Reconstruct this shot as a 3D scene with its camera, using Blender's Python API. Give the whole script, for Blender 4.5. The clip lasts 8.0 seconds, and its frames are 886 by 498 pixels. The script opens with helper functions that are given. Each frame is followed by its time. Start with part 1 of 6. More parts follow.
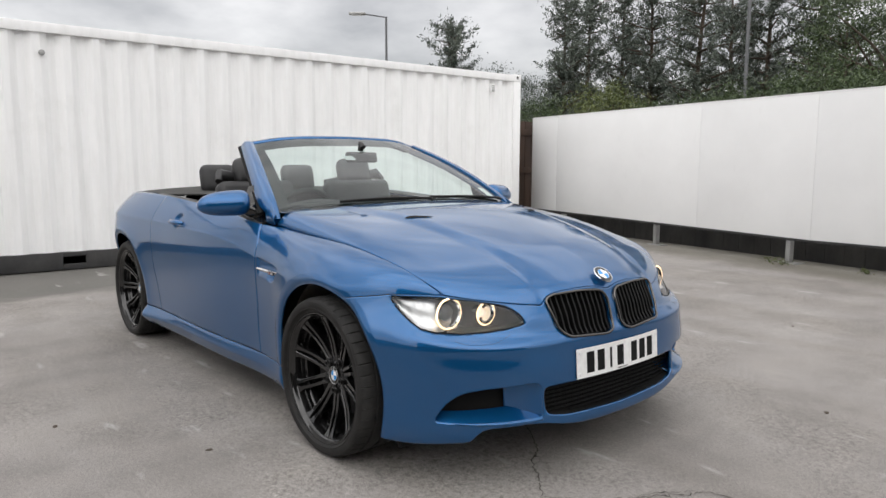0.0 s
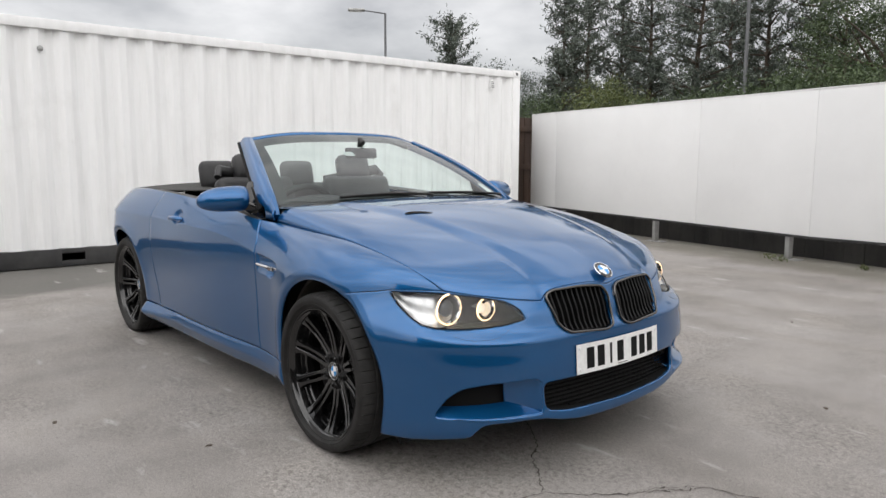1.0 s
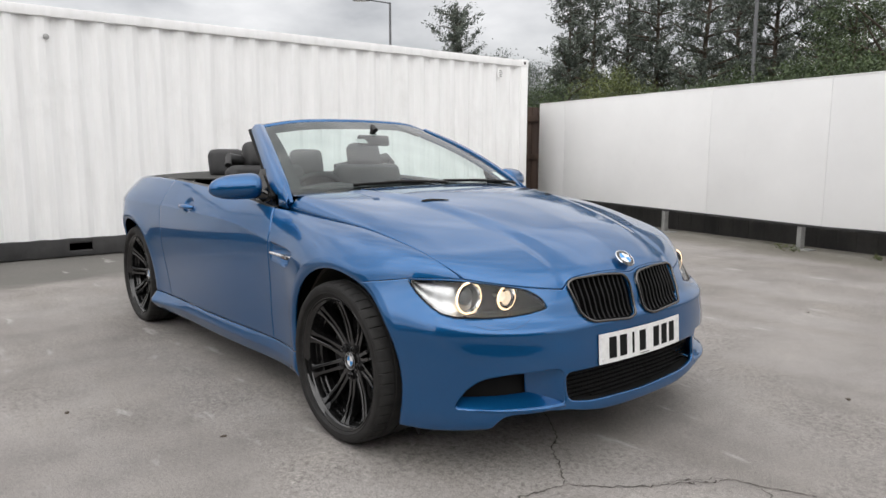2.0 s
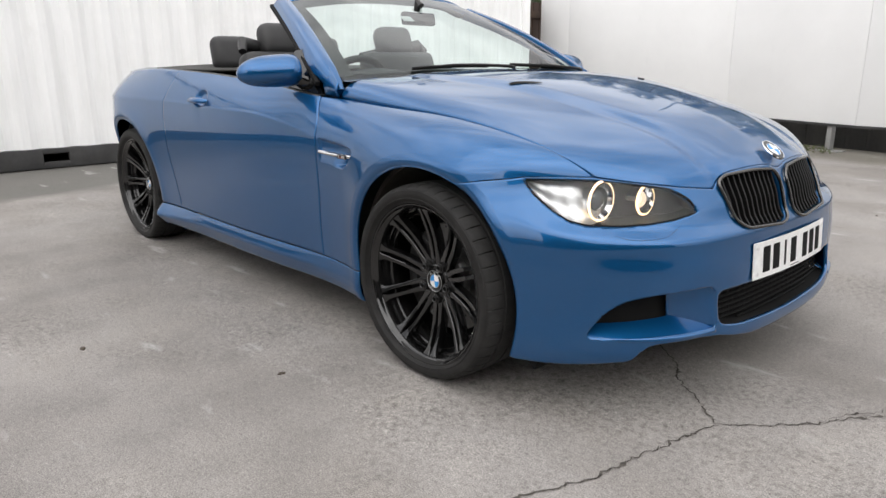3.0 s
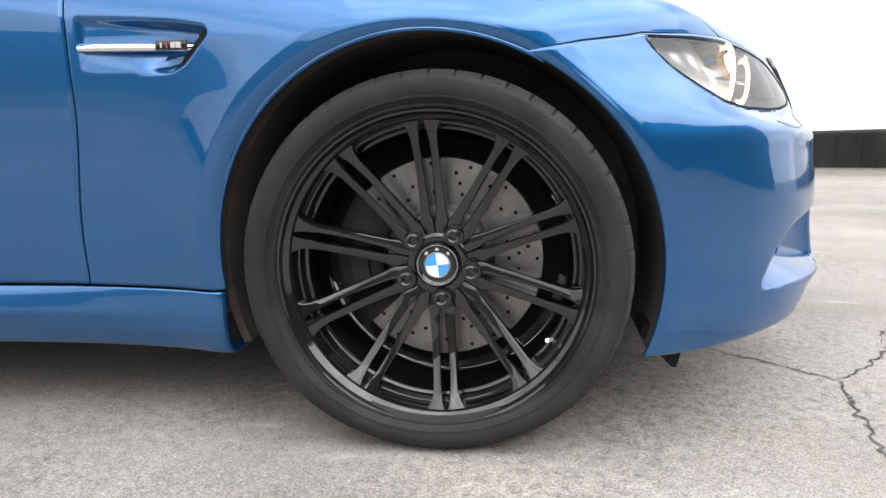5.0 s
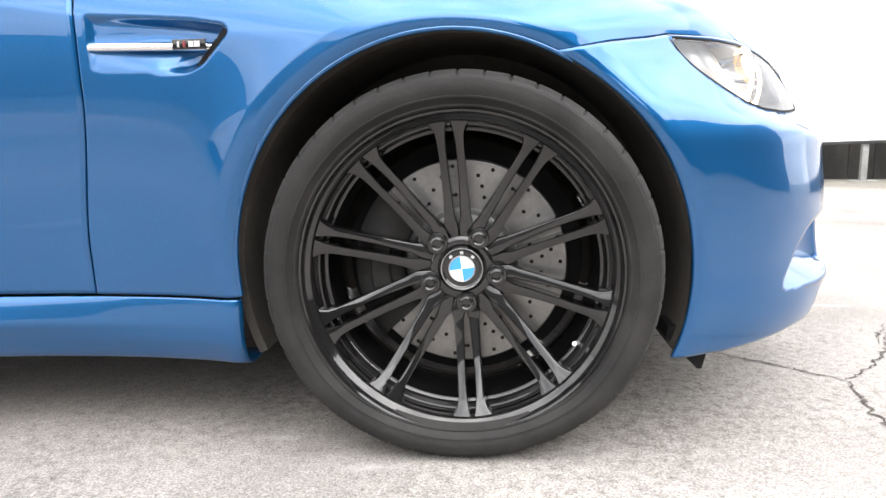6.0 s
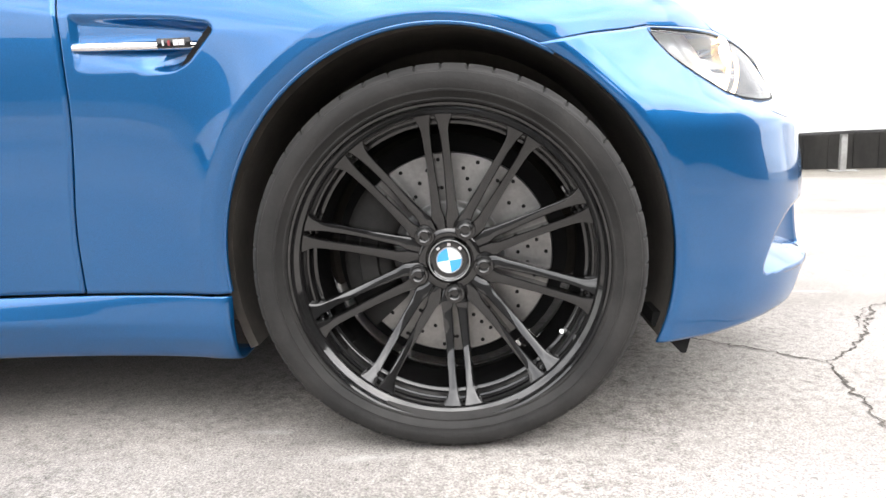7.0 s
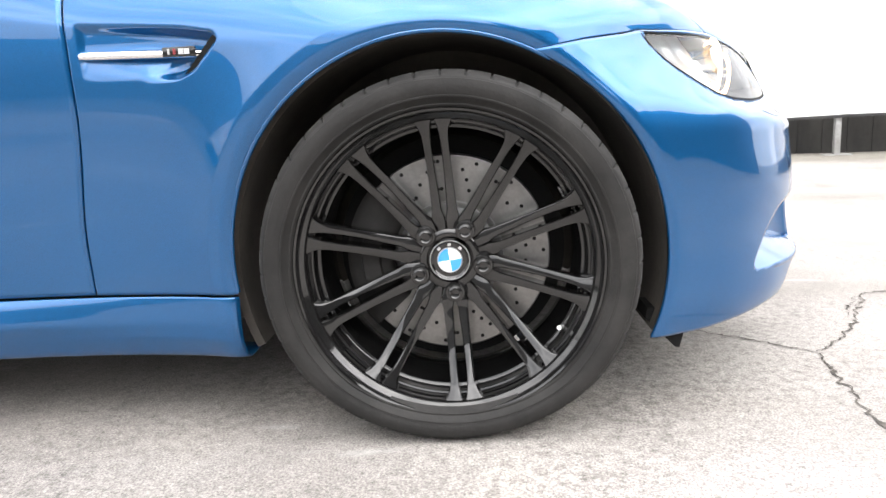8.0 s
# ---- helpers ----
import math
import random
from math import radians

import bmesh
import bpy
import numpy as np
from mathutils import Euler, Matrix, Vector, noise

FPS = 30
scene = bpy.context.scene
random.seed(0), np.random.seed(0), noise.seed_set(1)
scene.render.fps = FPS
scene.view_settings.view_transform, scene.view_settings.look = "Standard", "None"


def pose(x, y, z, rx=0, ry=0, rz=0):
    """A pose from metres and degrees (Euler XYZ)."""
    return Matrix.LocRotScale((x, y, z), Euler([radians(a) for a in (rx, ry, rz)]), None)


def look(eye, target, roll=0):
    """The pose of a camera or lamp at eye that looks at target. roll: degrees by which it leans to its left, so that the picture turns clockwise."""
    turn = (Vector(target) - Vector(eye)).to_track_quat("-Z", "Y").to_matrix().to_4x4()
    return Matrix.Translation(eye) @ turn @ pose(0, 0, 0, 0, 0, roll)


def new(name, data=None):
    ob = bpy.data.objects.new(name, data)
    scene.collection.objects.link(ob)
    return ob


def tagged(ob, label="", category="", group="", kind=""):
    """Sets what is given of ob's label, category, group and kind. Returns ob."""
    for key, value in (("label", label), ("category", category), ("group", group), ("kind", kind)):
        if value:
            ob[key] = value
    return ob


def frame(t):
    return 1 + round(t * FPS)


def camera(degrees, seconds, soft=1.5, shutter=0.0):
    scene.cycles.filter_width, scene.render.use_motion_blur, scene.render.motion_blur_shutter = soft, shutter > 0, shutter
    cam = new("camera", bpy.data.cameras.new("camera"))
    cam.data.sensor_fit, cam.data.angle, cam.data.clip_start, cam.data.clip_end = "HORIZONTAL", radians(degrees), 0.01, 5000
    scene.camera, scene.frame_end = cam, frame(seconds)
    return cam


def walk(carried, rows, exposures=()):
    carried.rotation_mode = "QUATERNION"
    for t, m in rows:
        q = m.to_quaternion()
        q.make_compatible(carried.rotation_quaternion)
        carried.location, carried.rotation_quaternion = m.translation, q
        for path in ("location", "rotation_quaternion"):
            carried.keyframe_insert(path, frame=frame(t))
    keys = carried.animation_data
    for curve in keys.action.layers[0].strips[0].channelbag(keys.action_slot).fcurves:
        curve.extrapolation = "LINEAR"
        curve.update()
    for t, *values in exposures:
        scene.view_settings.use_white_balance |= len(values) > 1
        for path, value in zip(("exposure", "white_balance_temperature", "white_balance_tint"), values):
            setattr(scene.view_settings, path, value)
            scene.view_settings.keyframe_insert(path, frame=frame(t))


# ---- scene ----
cam = camera(65.0, 8.0)
PATH = [
    (0, (2.377, -2.243, 1.173), (0.853, -0.971, 0.928), 0.2),
    (0.5, (2.374, -2.247, 1.17), (0.849, -0.976, 0.924), 0.0),
    (1, (2.373, -2.244, 1.168), (0.852, -0.971, 0.914), 0.2),
    (1.2, (2.375, -2.246, 1.17), (0.853, -0.974, 0.911), 0.2),
    (2.3, (2.171, -2.265, 1.111), (0.64, -1.016, 0.804), 0.1),
    (2.5, (2.024, -2.274, 1.065), (0.491, -1.038, 0.715), 0.3),
    (3, (1.627, -2.257, 1.018), (0.192, -0.967, 0.492), -0.3),
    (3.5, (1.165, -2.281, 0.962), (-0.086, -0.826, 0.399), -2.4),
    (4, (0.691, -2.205, 0.772), (-0.236, -0.521, 0.221), -2.3),
    (4.2, (0.541, -2.142, 0.715), (-0.266, -0.4, 0.152), -1.4),
    (4.5, (0.307, -2.068, 0.639), (-0.245, -0.221, 0.106), 0.1),
    (4.7, (0.236, -2.005, 0.601), (-0.171, -0.101, 0.143), -0.3),
    (5.8, (0.069, -1.977, 0.547), (-0.096, -0.009, 0.231), -1.0),
    (6, (0.064, -1.982, 0.546), (-0.099, -0.016, 0.218), -1.0),
    (6.5, (0.07, -1.996, 0.539), (-0.077, -0.032, 0.192), -1.7),
    (7, (0.064, -2.0, 0.537), (-0.061, -0.032, 0.205), -2.1),
    (7.5, (0.064, -2.0, 0.54), (-0.064, -0.03, 0.22), -2.3),
    (8, (0.059, -2.03, 0.57), (-0.056, -0.069, 0.194), -2.6),
]
walk(cam, [(t, look(eye, target, roll)) for t, eye, target, roll in PATH],
     exposures=[(0.0, 0.32), (1.2, 0.32), (2.5, 0.42), (3.0, 0.53), (3.5, 0.72), (4.0, 0.95), (4.5, 1.12), (4.7, 1.22), (5.8, 1.94), (6.5, 2.01), (8.0, 1.97)])

# ---- world, sun, exposure ----
SUN_EL, SUN_AZ = radians(52), radians(130)
world = bpy.data.worlds.new("overcast_sky")
scene.world = world
world.use_nodes = True
wn, wl = world.node_tree.nodes, world.node_tree.links
wn.clear()
w_out = wn.new("ShaderNodeOutputWorld")
w_bg = wn.new("ShaderNodeBackground")
w_bg.inputs["Strength"].default_value = 0.135
w_sky = wn.new("ShaderNodeTexSky")
w_sky.sky_type = "NISHITA"
w_sky.sun_disc = False
w_sky.sun_elevation, w_sky.sun_rotation = SUN_EL, SUN_AZ
w_co = wn.new("ShaderNodeTexCoord")
w_map = wn.new("ShaderNodeMapping")
w_map.inputs["Scale"].default_value = (1.6, 1.6, 4.2)
w_noise = wn.new("ShaderNodeTexNoise")
w_noise.inputs["Scale"].default_value = 1.7
w_noise.inputs["Detail"].default_value = 7.0
w_noise.inputs["Roughness"].default_value = 0.55
w_ramp = wn.new("ShaderNodeValToRGB")
w_ramp.color_ramp.elements[0].position, w_ramp.color_ramp.elements[0].color = 0.34, (4.6, 4.55, 4.62, 1)
w_ramp.color_ramp.elements[1].position, w_ramp.color_ramp.elements[1].color = 0.68, (10.6, 10.4, 10.3, 1)
w_mix = wn.new("ShaderNodeMix")
w_mix.data_type = "RGBA"
w_mix.inputs[0].default_value = 0.9
wl.new(w_co.outputs["Generated"], w_map.inputs["Vector"])
wl.new(w_map.outputs["Vector"], w_noise.inputs["Vector"])
wl.new(w_noise.outputs["Fac"], w_ramp.inputs["Fac"])
wl.new(w_sky.outputs["Color"], w_mix.inputs[6])
w_sep = wn.new("ShaderNodeSeparateXYZ")
w_up = wn.new("ShaderNodeMapRange")
w_up.inputs["From Min"].default_value, w_up.inputs["From Max"].default_value = 0.0, 0.75
w_up.inputs["To Min"].default_value, w_up.inputs["To Max"].default_value = 0.56, 1.46
w_mul = wn.new("ShaderNodeMix")
w_mul.data_type, w_mul.blend_type = "RGBA", "MULTIPLY"
w_mul.inputs[0].default_value = 1.0
wl.new(w_co.outputs["Generated"], w_sep.inputs["Vector"])
wl.new(w_sep.outputs["Z"], w_up.inputs["Value"])
wl.new(w_ramp.outputs["Color"], w_mul.inputs[6])
wl.new(w_up.outputs["Result"], w_mul.inputs[7])
w_dot = wn.new("ShaderNodeVectorMath")
w_dot.operation = "DOT_PRODUCT"
w_dot.inputs[1].default_value = (0.75, -0.66, 0.0)
w_side = wn.new("ShaderNodeMapRange")
w_side.inputs["From Min"].default_value, w_side.inputs["From Max"].default_value = -1.0, 1.0
w_side.inputs["To Min"].default_value, w_side.inputs["To Max"].default_value = 0.72, 1.22
w_mul2 = wn.new("ShaderNodeMix")
w_mul2.data_type, w_mul2.blend_type = "RGBA", "MULTIPLY"
w_mul2.inputs[0].default_value = 1.0
wl.new(w_co.outputs["Generated"], w_dot.inputs[0])
wl.new(w_dot.outputs["Value"], w_side.inputs["Value"])
wl.new(w_mul.outputs[2], w_mul2.inputs[6])
wl.new(w_side.outputs["Result"], w_mul2.inputs[7])
wl.new(w_mul2.outputs[2], w_mix.inputs[7])
wl.new(w_mix.outputs[2], w_bg.inputs["Color"])
wl.new(w_bg.outputs["Background"], w_out.inputs["Surface"])
sun = new("sun", bpy.data.lights.new("sun", "SUN"))
sun.data.energy, sun.data.angle, sun.data.color = 0.7, radians(90), (1.0, 0.97, 0.92)
sun.matrix_world = look((13, -11, 22), (0, 0, 0))


# ---- materials ----
def material(name, color, rough=0.5, metal=0.0, **more):
    m = bpy.data.materials.new(name)
    m.use_nodes = True
    b = m.node_tree.nodes["Principled BSDF"]
    b.inputs["Base Color"].default_value = (*color, 1)
    b.inputs["Roughness"].default_value = rough
    b.inputs["Metallic"].default_value = metal
    for key, value in more.items():
        b.inputs[key].default_value = value
    return m


def node(m, kind, **values):
    n = m.node_tree.nodes.new(kind)
    for key, value in values.items():
        n.inputs[key].default_value = value
    return n


def wire(m, a, b):
    m.node_tree.links.new(a, b)


def noise_of(m, scale, detail=5.0, rough=0.6, stretch=(1, 1, 1)):
    co = node(m, "ShaderNodeTexCoord")
    mp = node(m, "ShaderNodeMapping", Scale=stretch)
    nz = node(m, "ShaderNodeTexNoise", Scale=scale, Detail=detail, Roughness=rough)
    wire(m, co.outputs["Object"], mp.inputs["Vector"])
    wire(m, mp.outputs["Vector"], nz.inputs["Vector"])
    return nz.outputs["Fac"]


def ramp(m, fac, *stops):
    r = m.node_tree.nodes.new("ShaderNodeValToRGB")
    e = r.color_ramp.elements
    while len(e) < len(stops):
        e.new(0.5)
    for el, (at, col) in zip(e, stops):
        el.position, el.color = at, (*col, 1) if len(col) == 3 else col
    wire(m, fac, r.inputs["Fac"])
    return r.outputs["Color"]


def mixed(m, a, b, fac, how="MIX"):
    x = m.node_tree.nodes.new("ShaderNodeMix")
    x.data_type, x.blend_type = "RGBA", how
    for sock, val in ((x.inputs[0], fac), (x.inputs[6], a), (x.inputs[7], b)):
        if isinstance(val, (int, float)):
            sock.default_value = val
        elif isinstance(val, tuple):
            sock.default_value = (*val, 1)
        else:
            wire(m, val, sock)
    return x.outputs[2]


def relief(m, fac, strength=0.2, dist=0.002):
    bp = node(m, "ShaderNodeBump", Strength=strength, Distance=dist)
    wire(m, fac, bp.inputs["Height"])
    wire(m, bp.outputs["Normal"], m.node_tree.nodes["Principled BSDF"].inputs["Normal"])


def shade(m, socket, name="Base Color"):
    wire(m, socket, m.node_tree.nodes["Principled BSDF"].inputs[name])


def grey(v, warm=0.0):
    return (v * (1 + warm), v, v * (1 - warm))


def worn(name, c0, c1, scale, rough=0.6, fine=60.0, bump=0.25, metal=0.0, stretch=(1, 1, 1)):
    m = material(name, c0, rough, metal)
    big = noise_of(m, scale, 6, 0.6, stretch)
    small = noise_of(m, fine, 3, 0.6)
    col = ramp(m, big, (0.35, c0), (0.68, c1))
    col = mixed(m, col, ramp(m, small, (0.3, (0.86, 0.86, 0.86)), (0.7, (1.08, 1.08, 1.08))), 0.7, "MULTIPLY")
    shade(m, col)
    relief(m, small, bump)
    return m


PAINT = material("blue_metallic_paint", (0.004, 0.11, 0.31), 0.30, 0.64, **{"Coat Weight": 1.0, "Coat Roughness": 0.008, "Coat IOR": 1.58, "Specular IOR Level": 0.0})
flake = noise_of(PAINT, 900, 1, 0.5)
shade(PAINT, mixed(PAINT, ramp(PAINT, flake, (0.3, (0.004, 0.076, 0.212)), (0.7, (0.008, 0.101, 0.284))), ramp(PAINT, noise_of(PAINT, 2.5, 4), (0.3, (0.95, 0.95, 0.95)), (0.7, (1.04, 1.04, 1.04))), 0.6, "MULTIPLY"))

BLACKPLASTIC = worn("black_plastic", (0.012, 0.012, 0.012), (0.022, 0.021, 0.020), 6, 0.55, 90)
GLOSSBLACK = material("gloss_black_trim", (0.006, 0.006, 0.006), 0.12, 0.0, **{"Coat Weight": 0.5})
RIMBLACK = material("gloss_black_wheel_paint", (0.006, 0.006, 0.006), 0.20, 0.0, **{"Coat Weight": 0.5, "Coat Roughness": 0.03})
dust = noise_of(RIMBLACK, 9, 6, 0.65)
shade(RIMBLACK, ramp(RIMBLACK, dust, (0.45, (0.006, 0.006, 0.0062)), (0.80, (0.012, 0.0118, 0.0115))))
shade(RIMBLACK, ramp(RIMBLACK, dust, (0.45, grey(0.06)), (0.8, grey(0.20))), "Roughness")
RUBBER = worn("tyre_rubber", (0.009, 0.0088, 0.0087), (0.025, 0.024, 0.023), 9, 0.62, 160, 0.35)
RUBBER.node_tree.nodes["Principled BSDF"].inputs["Specular IOR Level"].default_value = 0.28
TREAD = worn("worn_tread_rubber", (0.009, 0.0088, 0.0085), (0.026, 0.025, 0.024), 14, 0.9, 120, 0.5)
CHROME = material("chrome", (0.78, 0.78, 0.78), 0.09, 1.0)
DARKCHROME = material("dark_chrome", (0.12, 0.118, 0.115), 0.16, 1.0)
REFLECTOR = material("bright_reflector", (0.62, 0.62, 0.62), 0.36, 0.95)
SATIN = material("satin_bezel", (0.045, 0.043, 0.040), 0.40, 0.3)
STEEL = worn("brake_steel", (0.19, 0.186, 0.182), (0.29, 0.283, 0.275), 16, 0.36, 120, 0.1, 0.9)
IRON = worn("cast_iron", (0.010, 0.0098, 0.0095), (0.026, 0.0245, 0.023), 20, 0.7, 90, 0.3, 0.3)
ALU = worn("cast_aluminium", (0.24, 0.24, 0.236), (0.36, 0.36, 0.355), 14, 0.45, 80, 0.1, 0.8)
LEATHER = worn("black_leather", (0.016, 0.016, 0.017), (0.030, 0.029, 0.029), 5, 0.5, 240, 0.3)
DASH = worn("grained_dash_plastic", (0.030, 0.031, 0.032), (0.045, 0.045, 0.045), 6, 0.6, 260, 0.35)
FABRIC = worn("dark_hood_fabric", (0.028, 0.028, 0.026), (0.045, 0.044, 0.040), 6, 0.85, 300, 0.4)
PLATEWHITE = worn("plate_white", (0.78, 0.78, 0.77), (0.84, 0.84, 0.83), 6, 0.35, 50, 0.03)
INK = material("black_ink", (0.010, 0.010, 0.010), 0.8, 0.0, **{"Specular IOR Level": 0.15})
BADGEWHITE = material("badge_white", (0.85, 0.85, 0.85), 0.15, 0.0, **{"Coat Weight": 1.0})
BADGEBLUE = material("badge_blue", (0.03, 0.28, 0.68), 0.15, 0.0, **{"Coat Weight": 1.0})
BADGERED = material("badge_red", (0.20, 0.03, 0.035), 0.3)
SILVER = material("silver_print", (0.50, 0.50, 0.50), 0.35, 0.5)



def thin_glass(name, tint, gloss=1.0, ior=1.5):
    """A thin pane: clear, with a mirror's share of light by the angle."""
    m = bpy.data.materials.new(name)
    m.use_nodes = True
    nt = m.node_tree
    nt.nodes.clear()
    out, mix = nt.nodes.new("ShaderNodeOutputMaterial"), nt.nodes.new("ShaderNodeMixShader")
    clear, mirror, fres = nt.nodes.new("ShaderNodeBsdfTransparent"), nt.nodes.new("ShaderNodeBsdfGlossy"), nt.nodes.new("ShaderNodeFresnel")
    clear.inputs["Color"].default_value = (*tint, 1)
    mirror.inputs["Color"].default_value = (gloss, gloss, gloss, 1)
    mirror.inputs["Roughness"].default_value = 0.01
    fres.inputs["IOR"].default_value = ior
    nt.links.new(fres.outputs["Fac"], mix.inputs["Fac"])
    nt.links.new(clear.outputs["BSDF"], mix.inputs[1])
    nt.links.new(mirror.outputs["BSDF"], mix.inputs[2])
    nt.links.new(mix.outputs["Shader"], out.inputs["Surface"])
    return m


GLASS = thin_glass("clear_lamp_glass", (0.96, 0.97, 0.97), 1.0, 1.42)
TINT = thin_glass("tinted_windscreen", (0.74, 0.86, 0.83))
BULB = material("lit_bulb", (0.9, 0.8, 0.65), 0.3, 0.0, **{"Emission Color": (1.0, 0.80, 0.58, 1), "Emission Strength": 0.7})
HALO = material("lit_halo_ring", (0.9, 0.8, 0.65), 0.3, 0.0, **{"Emission Color": (1.0, 0.68, 0.38, 1), "Emission Strength": 1.5})

CONTAINER = material("white_container_paint", (0.80, 0.80, 0.79), 0.5)
streak = noise_of(CONTAINER, 3.0, 8, 0.66, (1, 3.2, 0.35))
blot = noise_of(CONTAINER, 1.4, 8, 0.7)
c_col = mixed(CONTAINER, ramp(CONTAINER, streak, (0.42, (0.89, 0.89, 0.885)), (0.75, (0.80, 0.80, 0.79))), ramp(CONTAINER, blot, (0.55, (1, 1, 1)), (0.78, (0.90, 0.90, 0.89))), 1.0, "MULTIPLY")
shade(CONTAINER, c_col)
relief(CONTAINER, noise_of(CONTAINER, 7, 5), 0.25, 0.006)
BLACKSTEEL = worn("black_painted_steel", (0.018, 0.018, 0.019), (0.045, 0.044, 0.043), 3, 0.6, 30, 0.3)
BOARD = material("white_hoarding_board", (0.80, 0.80, 0.79), 0.55)
shade(BOARD, mixed(BOARD, ramp(BOARD, noise_of(BOARD, 0.8, 6), (0.35, (0.84, 0.84, 0.835)), (0.7, (0.78, 0.78, 0.775))), ramp(BOARD, noise_of(BOARD, 6, 7, 0.7, (1, 1, 0.4)), (0.6, (1, 1, 1)), (0.85, (0.9, 0.9, 0.89))), 0.8, "MULTIPLY"))
relief(BOARD, noise_of(BOARD, 40, 3), 0.06)
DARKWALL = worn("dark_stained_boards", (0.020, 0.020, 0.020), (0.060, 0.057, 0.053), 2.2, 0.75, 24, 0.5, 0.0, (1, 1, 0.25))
LINER = worn("dusty_arch_liner", (0.045, 0.041, 0.037), (0.105, 0.093, 0.080), 5, 0.85, 60, 0.5)
FENCEWOOD = worn("brown_fence_wood", (0.032, 0.017, 0.011), (0.075, 0.042, 0.027), 3, 0.7, 40, 0.4, 0.0, (1, 1, 0.15))
GALV = worn("galvanised_steel", (0.30, 0.30, 0.29), (0.42, 0.42, 0.41), 5, 0.5, 40, 0.1, 0.5)
POLE = worn("grey_lamp_post_paint", (0.09, 0.095, 0.10), (0.14, 0.14, 0.145), 3, 0.5, 30, 0.1)
CLOSING = worn("plain_grey_wall", (0.16, 0.16, 0.162), (0.24, 0.24, 0.236), 0.7, 0.8, 9, 0.3)
BARK = worn("bark", (0.050, 0.038, 0.028), (0.11, 0.085, 0.065), 6, 0.9, 30, 0.6)


def leaf_material(name, a, b):
    m = material(name, a, 0.6)
    geo = node(m, "ShaderNodeNewGeometry")
    shade(m, ramp(m, geo.outputs["Random Per Island"], (0.0, a), (1.0, b)))
    return m


PINE = leaf_material("pine_needles", (0.040, 0.056, 0.045), (0.135, 0.155, 0.124))
LEAF = leaf_material("broad_leaves", (0.024, 0.044, 0.016), (0.086, 0.122, 0.046))
LEAF2 = leaf_material("yellow_green_leaves", (0.055, 0.075, 0.020), (0.14, 0.160, 0.050))
MOSS = leaf_material("weed_leaves", (0.05, 0.07, 0.02), (0.12, 0.13, 0.05))

CONCRETE = material("worn_concrete", (0.4, 0.38, 0.35), 0.86)
g_big = noise_of(CONCRETE, 0.55, 8, 0.62)
g_mid = noise_of(CONCRETE, 2.6, 8, 0.68, (1.0, 0.7, 1))
g_streak = noise_of(CONCRETE, 1.1, 2, 0.5, (0.35, 1.6, 1))
g_fine = noise_of(CONCRETE, 72, 5, 0.78)
g_grit = noise_of(CONCRETE, 260, 2, 0.6)
g = ramp(CONCRETE, g_big, (0.32, (0.208, 0.194, 0.184)), (0.52, (0.268, 0.252, 0.240)), (0.72, (0.330, 0.312, 0.298)))
g = mixed(CONCRETE, g, ramp(CONCRETE, g_mid, (0.3, (0.78, 0.78, 0.78)), (0.5, (0.97, 0.97, 0.97)), (0.72, (1.12, 1.11, 1.09))), 0.85, "MULTIPLY")
g = mixed(CONCRETE, g, ramp(CONCRETE, g_streak, (0.36, (0.80, 0.79, 0.77)), (0.55, (1, 1, 1))), 0.75, "MULTIPLY")
g = mixed(CONCRETE, g, ramp(CONCRETE, g_fine, (0.30, (0.36, 0.355, 0.345)), (0.42, (0.90, 0.90, 0.90)), (0.6, (1.06, 1.055, 1.05)), (0.72, (1.6, 1.58, 1.55))), 0.9, "MULTIPLY")
g = mixed(CONCRETE, g, ramp(CONCRETE, g_grit, (0.32, (0.52, 0.51, 0.50)), (0.5, (1.0, 1.0, 1.0)), (0.68, (1.5, 1.48, 1.45))), 0.85, "MULTIPLY")
g_patch = noise_of(CONCRETE, 0.9, 4, 0.5)
g_gravel = noise_of(CONCRETE, 42, 5, 0.8)
g_rough = mixed(CONCRETE, (1.0, 1.0, 1.0), ramp(CONCRETE, g_gravel, (0.36, (0.56, 0.55, 0.54)), (0.5, (1.0, 1.0, 1.0)), (0.64, (1.2, 1.19, 1.17))), ramp(CONCRETE, g_patch, (0.46, (0.12, 0.12, 0.12)), (0.58, (1.0, 1.0, 1.0))))
g = mixed(CONCRETE, g, g_rough, 1.0, "MULTIPLY")
# damp, mossy strip along the foot of the container
g_co = node(CONCRETE, "ShaderNodeTexCoord")
g_sep = node(CONCRETE, "ShaderNodeSeparateXYZ")
wire(CONCRETE, g_co.outputs["Object"], g_sep.inputs["Vector"])
g_sum = node(CONCRETE, "ShaderNodeMath")
g_sum.operation = "MULTIPLY_ADD"
wire(CONCRETE, noise_of(CONCRETE, 1.6, 6, 0.65, (1, 0.5, 1)), g_sum.inputs[0])
g_sum.inputs[1].default_value = 2.4
wire(CONCRETE, g_sep.outputs["X"], g_sum.inputs[2])
g_rng = node(CONCRETE, "ShaderNodeMapRange")
g_rng.inputs["From Min"].default_value, g_rng.inputs["From Max"].default_value = -3.5, -2.95
g_rng.inputs["To Min"].default_value, g_rng.inputs["To Max"].default_value = 0.80, 0.0
wire(CONCRETE, g_sum.outputs[0], g_rng.inputs["Value"])
g = mixed(CONCRETE, g, (0.10, 0.098, 0.088), g_rng.outputs["Result"])
